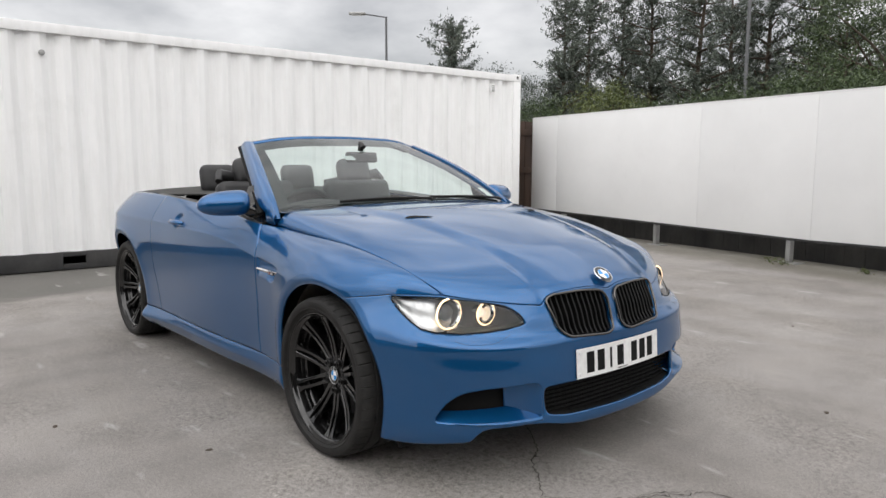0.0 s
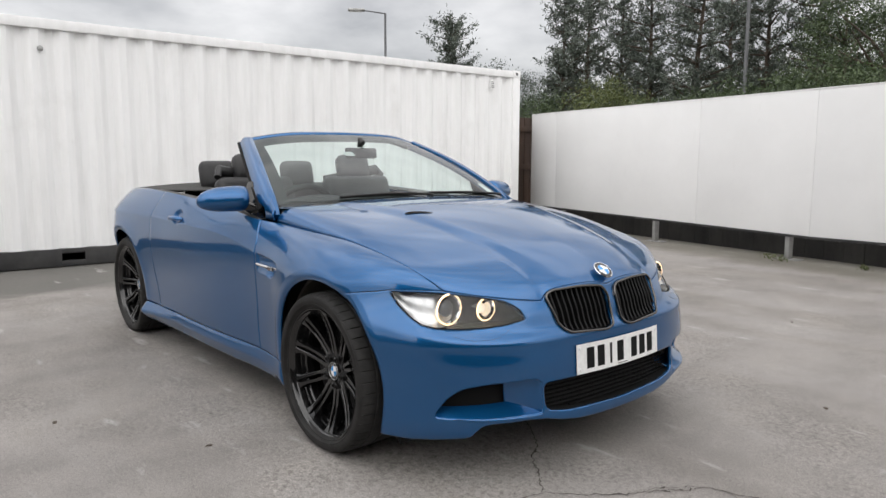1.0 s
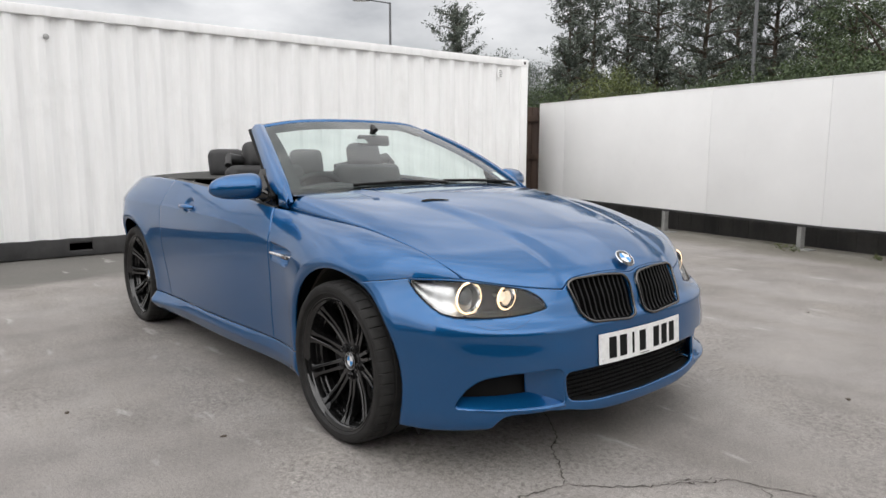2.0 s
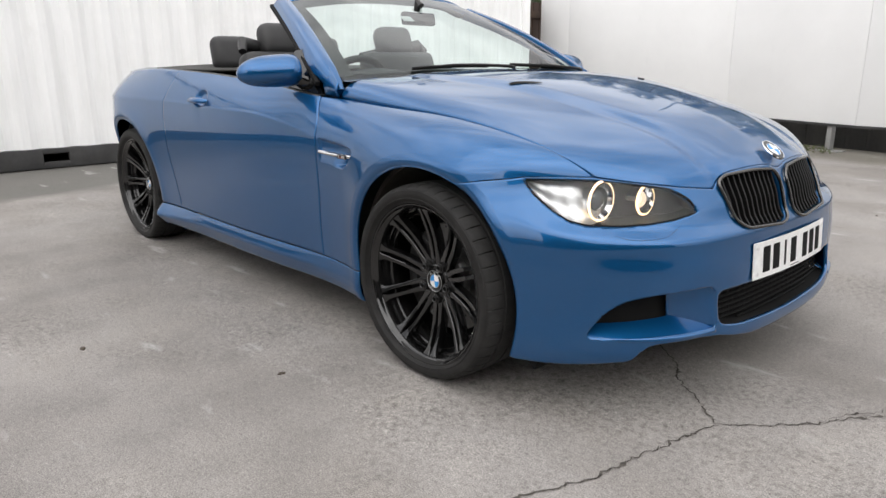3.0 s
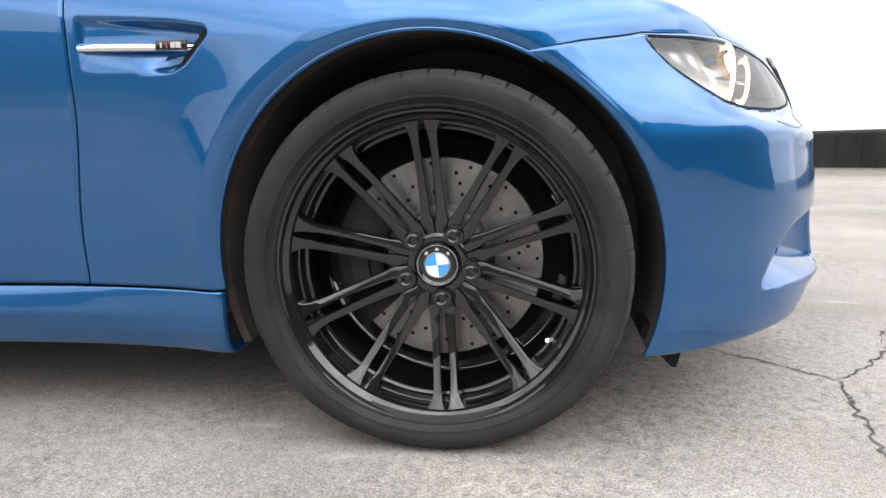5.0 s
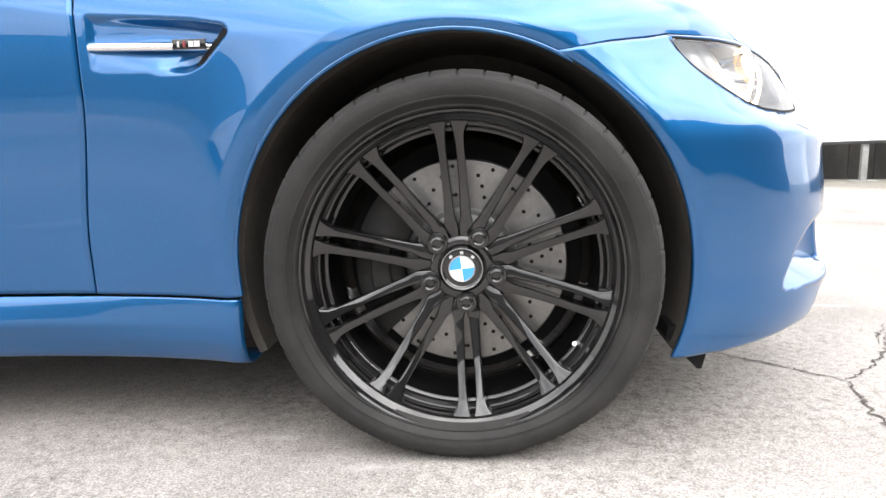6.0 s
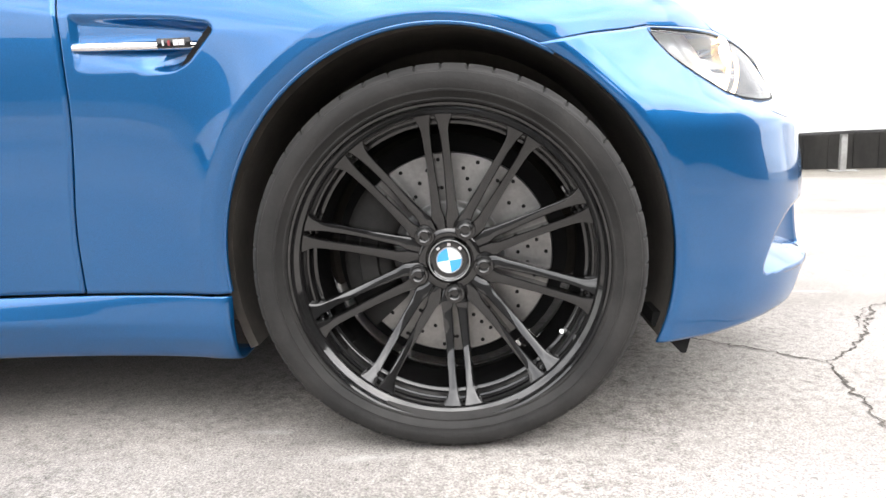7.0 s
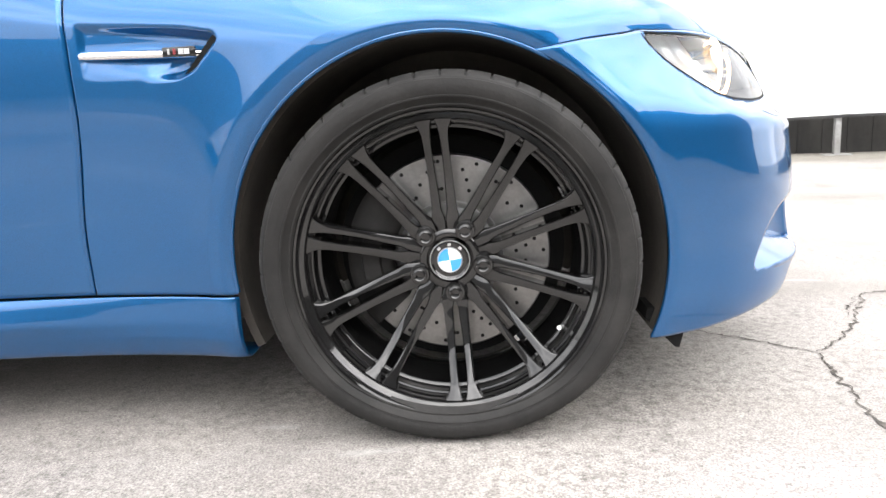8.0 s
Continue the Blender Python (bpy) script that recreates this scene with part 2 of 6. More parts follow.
# mossy dirt along the foot of the hoarding
h_dot = node(CONCRETE, "ShaderNodeVectorMath")
h_dot.operation = "DOT_PRODUCT"
wire(CONCRETE, g_co.outputs["Object"], h_dot.inputs[0])
h_dot.inputs[1].default_value = (0.2097, 0.9778, 0.0)
h_sum = node(CONCRETE, "ShaderNodeMath")
h_sum.operation = "MULTIPLY_ADD"
wire(CONCRETE, noise_of(CONCRETE, 2.4, 7, 0.7), h_sum.inputs[0])
h_sum.inputs[1].default_value = 1.1
wire(CONCRETE, h_dot.outputs["Value"], h_sum.inputs[2])
h_rng = node(CONCRETE, "ShaderNodeMapRange")
h_rng.inputs["From Min"].default_value, h_rng.inputs["From Max"].default_value = 5.54, 5.99
h_rng.inputs["To Min"].default_value, h_rng.inputs["To Max"].default_value = 0.0, 0.55
wire(CONCRETE, h_sum.outputs[0], h_rng.inputs["Value"])
g = mixed(CONCRETE, g, (0.105, 0.098, 0.068), h_rng.outputs["Result"])
# pale scuffs
g_scuff = noise_of(CONCRETE, 2.1, 5, 0.55, (1.0, 3.4, 1))
g = mixed(CONCRETE, g, (0.46, 0.45, 0.43), ramp(CONCRETE, g_scuff, (0.63, (0, 0, 0)), (0.72, (0.5, 0.5, 0.5))))
shade(CONCRETE, g)
relief(CONCRETE, mixed(CONCRETE, g_fine, g_grit, 0.35), 0.5, 0.006)
CRACK = worn("dirt_in_cracks", (0.035, 0.030, 0.026), (0.10, 0.09, 0.078), 30, 0.95, 120, 0.4)


# ---- mesh helpers ----
def spline(xs, ys):
    """A natural cubic spline through the points, held flat past its ends."""
    xs, ys = np.array(xs, float), np.array(ys, float)
    order = np.argsort(xs)
    xs, ys = xs[order], ys[order]
    n = len(xs)
    h = np.diff(xs)
    a = np.eye(n)
    r = np.zeros(n)
    for i in range(1, n - 1):
        a[i, i - 1], a[i, i], a[i, i + 1] = h[i - 1], 2 * (h[i - 1] + h[i]), h[i]
        r[i] = 6 * ((ys[i + 1] - ys[i]) / h[i] - (ys[i] - ys[i - 1]) / h[i - 1])
    c = np.linalg.solve(a, r)

    def value(q):
        q = np.clip(np.asarray(q, float), xs[0], xs[-1])
        i = np.clip(np.searchsorted(xs, q) - 1, 0, n - 2)
        d0, d1 = q - xs[i], xs[i + 1] - q
        hi = h[i]
        return c[i] * d1 ** 3 / (6 * hi) + c[i + 1] * d0 ** 3 / (6 * hi) + (ys[i] / hi - c[i] * hi / 6) * d1 + (ys[i + 1] / hi - c[i + 1] * hi / 6) * d0

    return value


def soft_line(xs, ys, width):
    """A line through the points with its corners eased over the width."""
    offs = np.linspace(-1, 1, 9)
    wts = 1 - offs ** 2 + 0.05

    def value(q):
        q = np.asarray(q, float)
        return sum(w * np.interp(q + o * width, xs, ys) for o, w in zip(offs, wts)) / wts.sum()

    return value


def smooth01(a, b, x):
    t = np.clip((np.asarray(x, float) - a) / (b - a), 0, 1)
    return t * t * (3 - 2 * t)


def polygon(points, round_by=0.0):
    """Signed distance to a polygon in two coordinates: below zero inside."""
    pts = np.array(points, float)

    def sd(a, b):
        best = np.full(np.shape(a), 1e9)
        inside = np.zeros(np.shape(a), bool)
        for (x0, y0), (x1, y1) in zip(pts, np.roll(pts, -1, 0)):
            dx, dy = x1 - x0, y1 - y0
            t = np.clip(((a - x0) * dx + (b - y0) * dy) / (dx * dx + dy * dy), 0, 1)
            best = np.minimum(best, np.hypot(a - x0 - t * dx, b - y0 - t * dy))
            cross = (y0 > b) != (y1 > b)
            with np.errstate(divide="ignore", invalid="ignore"):
                inside ^= cross & (a < x0 + (b - y0) * dx / (dy if dy else 1e-9))
        return np.where(inside, -best, best) - round_by

    return sd


def rounded(points, radius, steps=5):
    """The polygon with its corners rounded off, as a list of points."""
    out = []
    n = len(points)
    for i in range(n):
        p0, p1, p2 = (Vector(points[(i + k) % n]) for k in (-1, 0, 1))
        a, b = p0 - p1, p2 - p1
        r = min(radius, a.length * 0.48, b.length * 0.48)
        s, e = p1 + a.normalized() * r, p1 + b.normalized() * r
        for k in range(steps + 1):
            t = k / steps
            out.append((1 - t) ** 2 * s + 2 * t * (1 - t) * p1 + t * t * e)
    return out


def mesh_of(name, verts, faces, mat, smooth=True, sharp=40):
    me = bpy.data.meshes.new(name)
    me.from_pydata([tuple(map(float, v)) for v in verts], [], [tuple(map(int, q)) for q in faces])
    me.materials.append(mat)
    me.update()
    if smooth:
        me.polygons.foreach_set("use_smooth", [True] * len(me.polygons))
        me.set_sharp_from_angle(angle=radians(sharp))
    return me


def under(ob, parent):
    ob.parent = parent
    return ob


def part(name, bm, mat, parent=None, label="", smooth=True, sharp=40):
    """Links a bmesh as one mesh object under a thing or a part."""
    me = bpy.data.meshes.new(name)
    bmesh.ops.recalc_face_normals(bm, faces=bm.faces)
    bm.to_mesh(me)
    bm.free()
    me.materials.append(mat)
    if smooth:
        me.polygons.foreach_set("use_smooth", [True] * len(me.polygons))
        me.set_sharp_from_angle(angle=radians(sharp))
    ob = new(name, me)
    ob.parent = parent
    return tagged(ob, label)


def thing(name, label, category, group="", at=None):
    ob = new(name)
    ob.empty_display_size = 0.1
    if at is not None:
        ob.matrix_basis = at
    return tagged(ob, label, category, group)


def box_into(bm, x0, x1, y0, y1, z0, z1, bevel=0.0, m=None):
    v = [bm.verts.new(p) for p in ((x0, y0, z0), (x1, y0, z0), (x1, y1, z0), (x0, y1, z0), (x0, y0, z1), (x1, y0, z1), (x1, y1, z1), (x0, y1, z1))]
    fs = [bm.faces.new([v[i] for i in q]) for q in ((0, 3, 2, 1), (4, 5, 6, 7), (0, 1, 5, 4), (1, 2, 6, 5), (2, 3, 7, 6), (3, 0, 4, 7))]
    if bevel:
        es = list({e for f in fs for e in f.edges})
        out = bmesh.ops.bevel(bm, geom=es, offset=bevel, segments=2, profile=0.6, affect="EDGES")
        v = list({w for f in out["faces"] for w in f.verts} | {w for w in v if w.is_valid})
    if m is not None:
        bmesh.ops.transform(bm, matrix=m, verts=[w for w in v if w.is_valid])
    return bm


def box(x0, x1, y0, y1, z0, z1, bevel=0.0):
    return box_into(bmesh.new(), x0, x1, y0, y1, z0, z1, bevel)


def tube(points, radius, sides=10, closed=False, flat=1.0):
    """A bmesh tube along points; radius may be a list."""
    bm = bmesh.new()
    pts = [Vector([float(c) for c in p]) for p in points]
    n = len(pts)
    rings = []
    ref = None
    for i, p in enumerate(pts):
        if closed:
            d = pts[(i + 1) % n] - pts[i - 1]
        else:
            d = pts[min(i + 1, n - 1)] - pts[max(i - 1, 0)]
        d.normalize()
        if ref is None:
            ref = d.orthogonal().normalized()
        ref = (ref - d * ref.dot(d)).normalized()
        w = d.cross(ref)
        r = float(radius[i] if isinstance(radius, (list, tuple)) else radius)
        rings.append([bm.verts.new(p + r * (math.cos(a) * ref + flat * math.sin(a) * w)) for a in (2 * math.pi * k / sides for k in range(sides))])
    pairs = list(zip(rings, rings[1:])) + ([(rings[-1], rings[0])] if closed else [])
    for a, b in pairs:
        for k in range(sides):
            bm.faces.new((a[k], a[(k + 1) % sides], b[(k + 1) % sides], b[k]))
    if not closed:
        bm.faces.new(rings[0][::-1])
        bm.faces.new(rings[-1])
    return bm


def lathe(profile, sides=96, axis="y", a0=0.0, a1=None):
    """A bmesh turned round the y axis from (radius, y) points."""
    bm = bmesh.new()
    whole = a1 is None
    a1 = 2 * math.pi if whole else a1
    rings = []
    for k in range(sides if whole else sides + 1):
        a = a0 + (a1 - a0) * k / sides
        rings.append([bm.verts.new((r * math.cos(a), y, r * math.sin(a))) for r, y in profile])
    for i in range(sides):
        r0, r1 = rings[i], rings[(i + 1) % len(rings)]
        for j in range(len(profile) - 1):
            bm.faces.new((r0[j], r0[j + 1], r1[j + 1], r1[j]))
    bmesh.ops.remove_doubles(bm, verts=bm.verts, dist=1e-5)
    return bm


def sheet(name, fn, us, vs, mat, parent, side=1, holes=(), thick=0.0, label="", sharp=55, outward=None):
    """A panel of the surface fn(U, V) on a grid, with the holes (signed distances of x, y, z) cut cleanly out of it."""
    us, vs = np.asarray(us, float), np.asarray(vs, float)
    u, v = np.meshgrid(us, vs, indexing="ij")
    du, dv = np.gradient(us)[:, None] + 0 * v, np.gradient(vs)[None, :] + 0 * u
    for hole in holes:
        for _ in range(3):
            s = hole(*fn(u, v))
            e = 0.05
            gu = (hole(*fn(np.clip(u + e * du, us.min(), us.max()), v)) - s) / e
            gv = (hole(*fn(u, np.clip(v + e * dv, vs.min(), vs.max()))) - s) / e
            g2 = gu * gu + gv * gv + 1e-14
            mu, mv = -s * gu / g2, -s * gv / g2
            near = np.hypot(mu, mv) < 0.62
            u = np.where(near, np.clip(u + mu * du, us.min(), us.max()), u)
            v = np.where(near, np.clip(v + mv * dv, vs.min(), vs.max()), v)
    x, y, z = fn(u, v)
    keep = np.ones((len(us) - 1, len(vs) - 1), bool)
    if holes:
        # leave out cells that folded over themselves
        ku = np.interp(u * np.sign(us[-1] - us[0]), us * np.sign(us[-1] - us[0]), np.arange(len(us)))
        kv = np.interp(v * np.sign(vs[-1] - vs[0]), vs * np.sign(vs[-1] - vs[0]), np.arange(len(vs)))
        q = [(ku[i:len(us) - 1 + i, j:len(vs) - 1 + j], kv[i:len(us) - 1 + i, j:len(vs) - 1 + j]) for i, j in ((0, 0), (1, 0), (1, 1), (0, 1))]
        corner = np.stack([(q[k][0] - q[k - 1][0]) * (q[(k + 1) % 4][1] - q[k][1]) - (q[k][1] - q[k - 1][1]) * (q[(k + 1) % 4][0] - q[k][0]) for k in range(4)])
        corner *= np.sign(np.median(corner))
        keep &= (corner.min(0) > -0.3) & (corner.sum(0) > 0.06)
    for hole in holes:
        s = hole(x, y, z)
        mid = (s[:-1, :-1] + s[1:, :-1] + s[:-1, 1:] + s[1:, 1:]) / 4
        keep &= mid > 0
    idx = np.arange(x.size).reshape(x.shape)
    faces = np.stack([idx[:-1, :-1], idx[1:, :-1], idx[1:, 1:], idx[:-1, 1:]], -1)[keep]
    pts = np.stack([x, side * y, z], -1).reshape(-1, 3)
    used = np.unique(faces)
    back = np.zeros(len(pts), int)
    back[used] = np.arange(len(used))
    pts, faces = pts[used], back[faces]
    p = pts[faces]
    nrm = np.cross(p[:, 2] - p[:, 0], p[:, 3] - p[:, 1])
    out = (np.array(outward) if outward is not None else np.array([0.0, side, 0.3]))
    if (nrm @ out).sum() < 0:
        faces = faces[:, ::-1]
    ob = under(new(name, mesh_of(name, pts, faces, mat, True, sharp)), parent)
    if thick:
        mod = ob.modifiers.new("thickness", "SOLIDIFY")
        mod.thickness, mod.offset = thick, -1.0
    return tagged(ob, label)


# ---- ground ----
def ground_z(x, y):
    """The yard is level but for the slightly proud slab that the car stands on."""
    return 0.008 * smooth01(1.25, 0.95, np.abs(y)) * smooth01(0.62, 0.22, x) * smooth01(-3.6, -3.2, x)


def ground():
    n = 120
    k = np.linspace(-1, 1, n + 1)
    g1 = np.sign(k) * (0.02 * np.abs(k) + 0.98 * np.abs(k) ** 5) * 400
    xx, yy = np.meshgrid(g1, g1, indexing="ij")
    idx = np.arange(xx.size).reshape(xx.shape)
    faces = np.stack([idx[:-1, :-1], idx[1:, :-1], idx[1:, 1:], idx[:-1, 1:]], -1).reshape(-1, 4)
    pts = np.stack([xx, yy, ground_z(xx, yy)], -1).reshape(-1, 3)
    ob = new("ground", mesh_of("ground", pts, faces, CONCRETE, False))
    return tagged(ob, "pale worn concrete yard with cracks and stains", "ground", kind="structure")


GROUND = ground()


def crack(points, width, seed):
    """An open crack with crumbled edges: a ragged strip of dirt along a wandering line."""
    rnd = random.Random(seed)
    line = []
    for (x0, y0), (x1, y1) in zip(points, points[1:]):
        d = math.hypot(x1 - x0, y1 - y0)
        n = max(2, int(d / 0.011))
        for i in range(n):
            t = i / n
            line.append((x0 + (x1 - x0) * t + rnd.gauss(0, 0.0042), y0 + (y1 - y0) * t + rnd.gauss(0, 0.0042)))
    line.append(points[-1])
    bm = bmesh.new()
    prev = None
    for i, (x, y) in enumerate(line):
        a, b = line[max(i - 1, 0)], line[min(i + 1, len(line) - 1)]
        dx, dy = b[0] - a[0], b[1] - a[1]
        d = math.hypot(dx, dy) or 1
        w = width * (0.3 + 0.8 * rnd.random()) * (2.6 if rnd.random() < 0.08 else 1.0) * min(1, 0.3 + i / 6, 0.3 + (len(line) - 1 - i) / 6)
        row = [bm.verts.new((x - dy / d * w * s, y + dx / d * w * s, 0.0022 + float(ground_z(x, y)))) for s in (0.5, -0.5)]
        if prev:
            bm.faces.new((prev[0], row[0], row[1], prev[1]))
        prev = row
    return part("crack", bm, CRACK, GROUND, smooth=False)


J = (0.813, -0.474)
crack([(0.30, -0.02), (0.52, -0.18), (0.59, -0.29), (0.685, -0.355), J], 0.0062, 1)
crack([J, (0.79, -0.62), (0.768, -0.74), (0.752, -0.82), (0.74, -0.95), (0.66, -1.15), (0.62, -1.4)], 0.0080, 2)
crack([J, (0.92, -0.37), (0.985, -0.29), (1.05, -0.17), (1.13, -0.06), (1.16, 0.01), (1.25, 0.04), (1.42, 0.12)], 0.0066, 3)
crack([(1.236, 0.03), (1.30, 0.01), (1.33, -0.06)], 0.0042, 4)
crack([(1.012, -0.206), (1.06, -0.12), (1.138, -0.005)], 0.0035, 5)
crack([(1.42, 0.12), (1.75, 0.2), (2.1, 0.42), (2.6, 0.5)], 0.0045, 6)
crack([(2.0, 2.2), (2.25, 2.0), (2.4, 1.72), (2.7, 1.6), (2.8, 1.3)], 0.007, 7)


def grit(name, at, size, seed, mat):
    """A small scrap lying on the concrete."""
    rnd = random.Random(seed)
    bm = bmesh.new()
    for lift in (0.001, size * 0.22):
        [bm.verts.new((size * (0.6 + 0.5 * rnd.random()) * math.cos(a) * (1.0 if lift < 0.002 else 0.7), size * 0.45 * math.sin(a) * (0.7 + 0.5 * rnd.random()), lift)) for a in (k * math.pi / 3 for k in range(6))]
    bmesh.ops.convex_hull(bm, input=bm.verts)
    ob = part(name, bm, mat)
    ob.matrix_basis = pose(*at, 0, 0, 0, rnd.uniform(0, 360))
    return tagged(ob, "dark dry leaf scrap lying on the concrete", "debris", "scraps on the ground")


for n, at in enumerate(((-1.019, -1.659), (-0.334, -1.226), (-0.62, -2.6), (0.2, 2.9), (1.1, 1.2))):
    grit("leaf_scrap", at, 0.022 - 0.003 * (n % 2), n, BARK)


# ---- container ----
def shipping_container():
    x0, y0, y1, h = -5.80, -5.95, 6.24, 2.62
    c = thing("shipping_container", "long white corrugated steel shipping container with black base rail", "container", at=pose(x0, y1, 0, 0, 0, -1.5))
    length = y1 - y0

    def corrugated(width, height, pitch=0.278, depth=0.045):
        prof = []
        n = int(width / pitch)
        step = width / n
        for i in range(n):
            a = i * step
            prof += [(a, 0), (a + step * 0.26, 0), (a + step * 0.5, -depth), (a + step * 0.76, -depth)]
        prof.append((width, 0))
        v, f = [], []
        zs = np.linspace(0, height, 5)
        for a, d in prof:
            for z in zs:
                v.append((d, -a, z))
        m = len(zs)
        for i in range(len(prof) - 1):
            for j in range(m - 1):
                f.append((i * m + j, (i + 1) * m + j, (i + 1) * m + j + 1, i * m + j + 1))
        return v, f

    v, f = corrugated(length - 0.24, h - 0.31)
    ob = under(new("side_wall", mesh_of("side_wall", v, f, CONTAINER, False)), c)
    ob.location = (-0.022, -0.12, 0.20)
    v, f = corrugated(length - 0.24, h - 0.31)
    ob = under(new("side_wall", ob.data), c)
    ob.location = (-2.438 + 0.022, -0.12, 0.20)
    part("roof", box(-2.40, -0.03, -length + 0.06, -0.06, h - 0.06, h - 0.02), CONTAINER, c)
    part("floor_deck", box(-2.40, -0.06, -length + 0.06, -0.06, 0.14, 0.17), BLACKSTEEL, c)
    for y in (-0.03, -length + 0.03):
        part("end_wall", box(-2.40, -0.06, y - 0.015, y + 0.015, 0.14, h - 0.06), CONTAINER, c)
    for x in (-0.03, -2.408):
        part("top_rail", box(x - 0.03, x + 0.03, -length + 0.14, -0.14, h - 0.115, h - 0.012, 0.006), CONTAINER, c)
        for y in (-0.08, -length + 0.08):
            part("corner_post", box(x - 0.03, x + 0.032, y - 0.08, y + 0.08, 0.118, h - 0.118, 0.008), CONTAINER, c)
            for z in (0.0, h - 0.118):
                cc = part("corner_casting", box(x - 0.03, x + 0.036, y - 0.085, y + 0.085, z, z + 0.118, 0.008), CONTAINER if z else BLACKSTEEL, c)
                part("casting_slot", box(x + 0.033, x + 0.0385, y - 0.02, y + 0.02, z + 0.04, z + 0.085, 0.001), BLACKSTEEL, cc)
    # base rail in lengths between the fork pockets
    pockets = [(6.75, 0.23), (8.81, 0.23)]
    cuts = [0.17]
    for mid, w in pockets:
        cuts += [mid - w / 2, mid + w / 2]
    cuts.append(length - 0.17)
    for x in (-0.03, -2.408):
        for a, b in zip(cuts[::2], cuts[1::2]):
            part("base_rail", box(x - 0.03, x + 0.03, -b, -a, 0.012, 0.20, 0.004), BLACKSTEEL, c)
        for mid, w in pockets:
            part("base_rail", box(x - 0.03, x + 0.03, -mid - w / 2, -mid + w / 2, 0.155, 0.20, 0.004), BLACKSTEEL, c)
            part("base_rail", box(x - 0.03, x + 0.03, -mid - w / 2, -mid + w / 2, 0.012, 0.070, 0.004), BLACKSTEEL, c)
    vent = part("wall_vent", box(-0.012, 0.012, -0.655, -0.585, 2.30, 2.43, 0.004), CONTAINER, c)
    for k in range(4):
        part("vent_slot", box(0.011, 0.0145, -0.647, -0.593, 2.315 + 0.028 * k, 2.325 + 0.028 * k), BLACKSTEEL, vent)
    part("wall_plug", lathe([(0.0, 0.0), (0.022, 0.0), (0.03, 0.006), (0.03, 0.012)], 14), GALV, c, "round bolt head in the wall").matrix_basis = pose(0.004, -6.94, 2.30, 0, 0, 90)
    return c


shipping_container()


# ---- hoarding and fence ----
H0, H1 = Vector((-6.29, 7.084, 0)), Vector((8.65, 4.289, 0))
HD = (H1 - H0).normalized()
HANG = math.degrees(math.atan2(HD.y, HD.x))


def hoarding():
    ob = thing("hoarding", "long white painted board hoarding raised on short grey legs", "hoarding", at=pose(*H0, 0, 0, HANG))
    total = (H1 - H0).length
    a = 0.0

    def low(s):
        """The boards do not hang level: their foot falls, then rises along the hoarding."""
        return float(np.interp(s, [0, 3.8, 6.2, 9.7, 15], [0.08, 0.035, 0.008, 0.115, 0.115]))

    def fallen(bm):
        for vt in bm.verts:
            if vt.co.z < 1.0:
                vt.co.z += low(vt.co.x)
        return bm

    seams = [0.70, 3.73, 5.36, 7.8, 10.2, 12.6, total]
    for b in seams:
        part("board", fallen(box(a + 0.0015, b - 0.0015, -0.012, 0.012, 0.292, 1.968, 0.003)), BOARD, ob)
        part("bottom_rail", fallen(box(a, b, -0.02, 0.035, 0.262, 0.290, 0.003)), BLACKSTEEL, ob)
        a = b
    part("top_trim", box(0, total, -0.016, 0.016, 1.970, 1.983, 0.003), BOARD, ob)
    for s in (0.85, 2.96, 5.07, 8.01, 10.12, 12.23):
        part("leg", box(s - 0.028, s + 0.028, 0.02, 0.10, 0.0, 0.258 + low(s), 0.004), GALV, ob)
        part("foot", box(s - 0.12, s + 0.14, -0.0, 0.16, 0.0, 0.012, 0.003), GALV, ob)
    return ob


hoarding()


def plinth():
    """Near-black boards filling the gap behind the hoarding's legs."""
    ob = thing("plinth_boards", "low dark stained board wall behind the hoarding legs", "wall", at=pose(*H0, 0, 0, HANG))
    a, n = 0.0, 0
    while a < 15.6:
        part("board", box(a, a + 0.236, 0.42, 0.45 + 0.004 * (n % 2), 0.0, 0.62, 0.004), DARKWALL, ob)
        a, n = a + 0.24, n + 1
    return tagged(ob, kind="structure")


plinth()


def wooden_fence():
    ob = thing("wooden_fence", "brown stained upright board fence with dark rails", "fence", at=pose(-6.40, 6.24, 0))
    for k in range(9):
        part("board", box(-0.012, 0.012, 0.15 * k, 0.15 * k + 0.135, 0.04, 1.92, 0.003), FENCEWOOD, ob)
    for z in (0.35, 1.05, 1.72):
        part("rail", box(0.013, 0.06, -0.1, 1.45, z - 0.05, z + 0.05, 0.004), FENCEWOOD, ob)
    for y in (-0.05, 1.38):
        part("post", box(-0.09, -0.013, y - 0.05, y + 0.05, 0.0, 2.0, 0.004), FENCEWOOD, ob)
    return ob


wooden_fence()


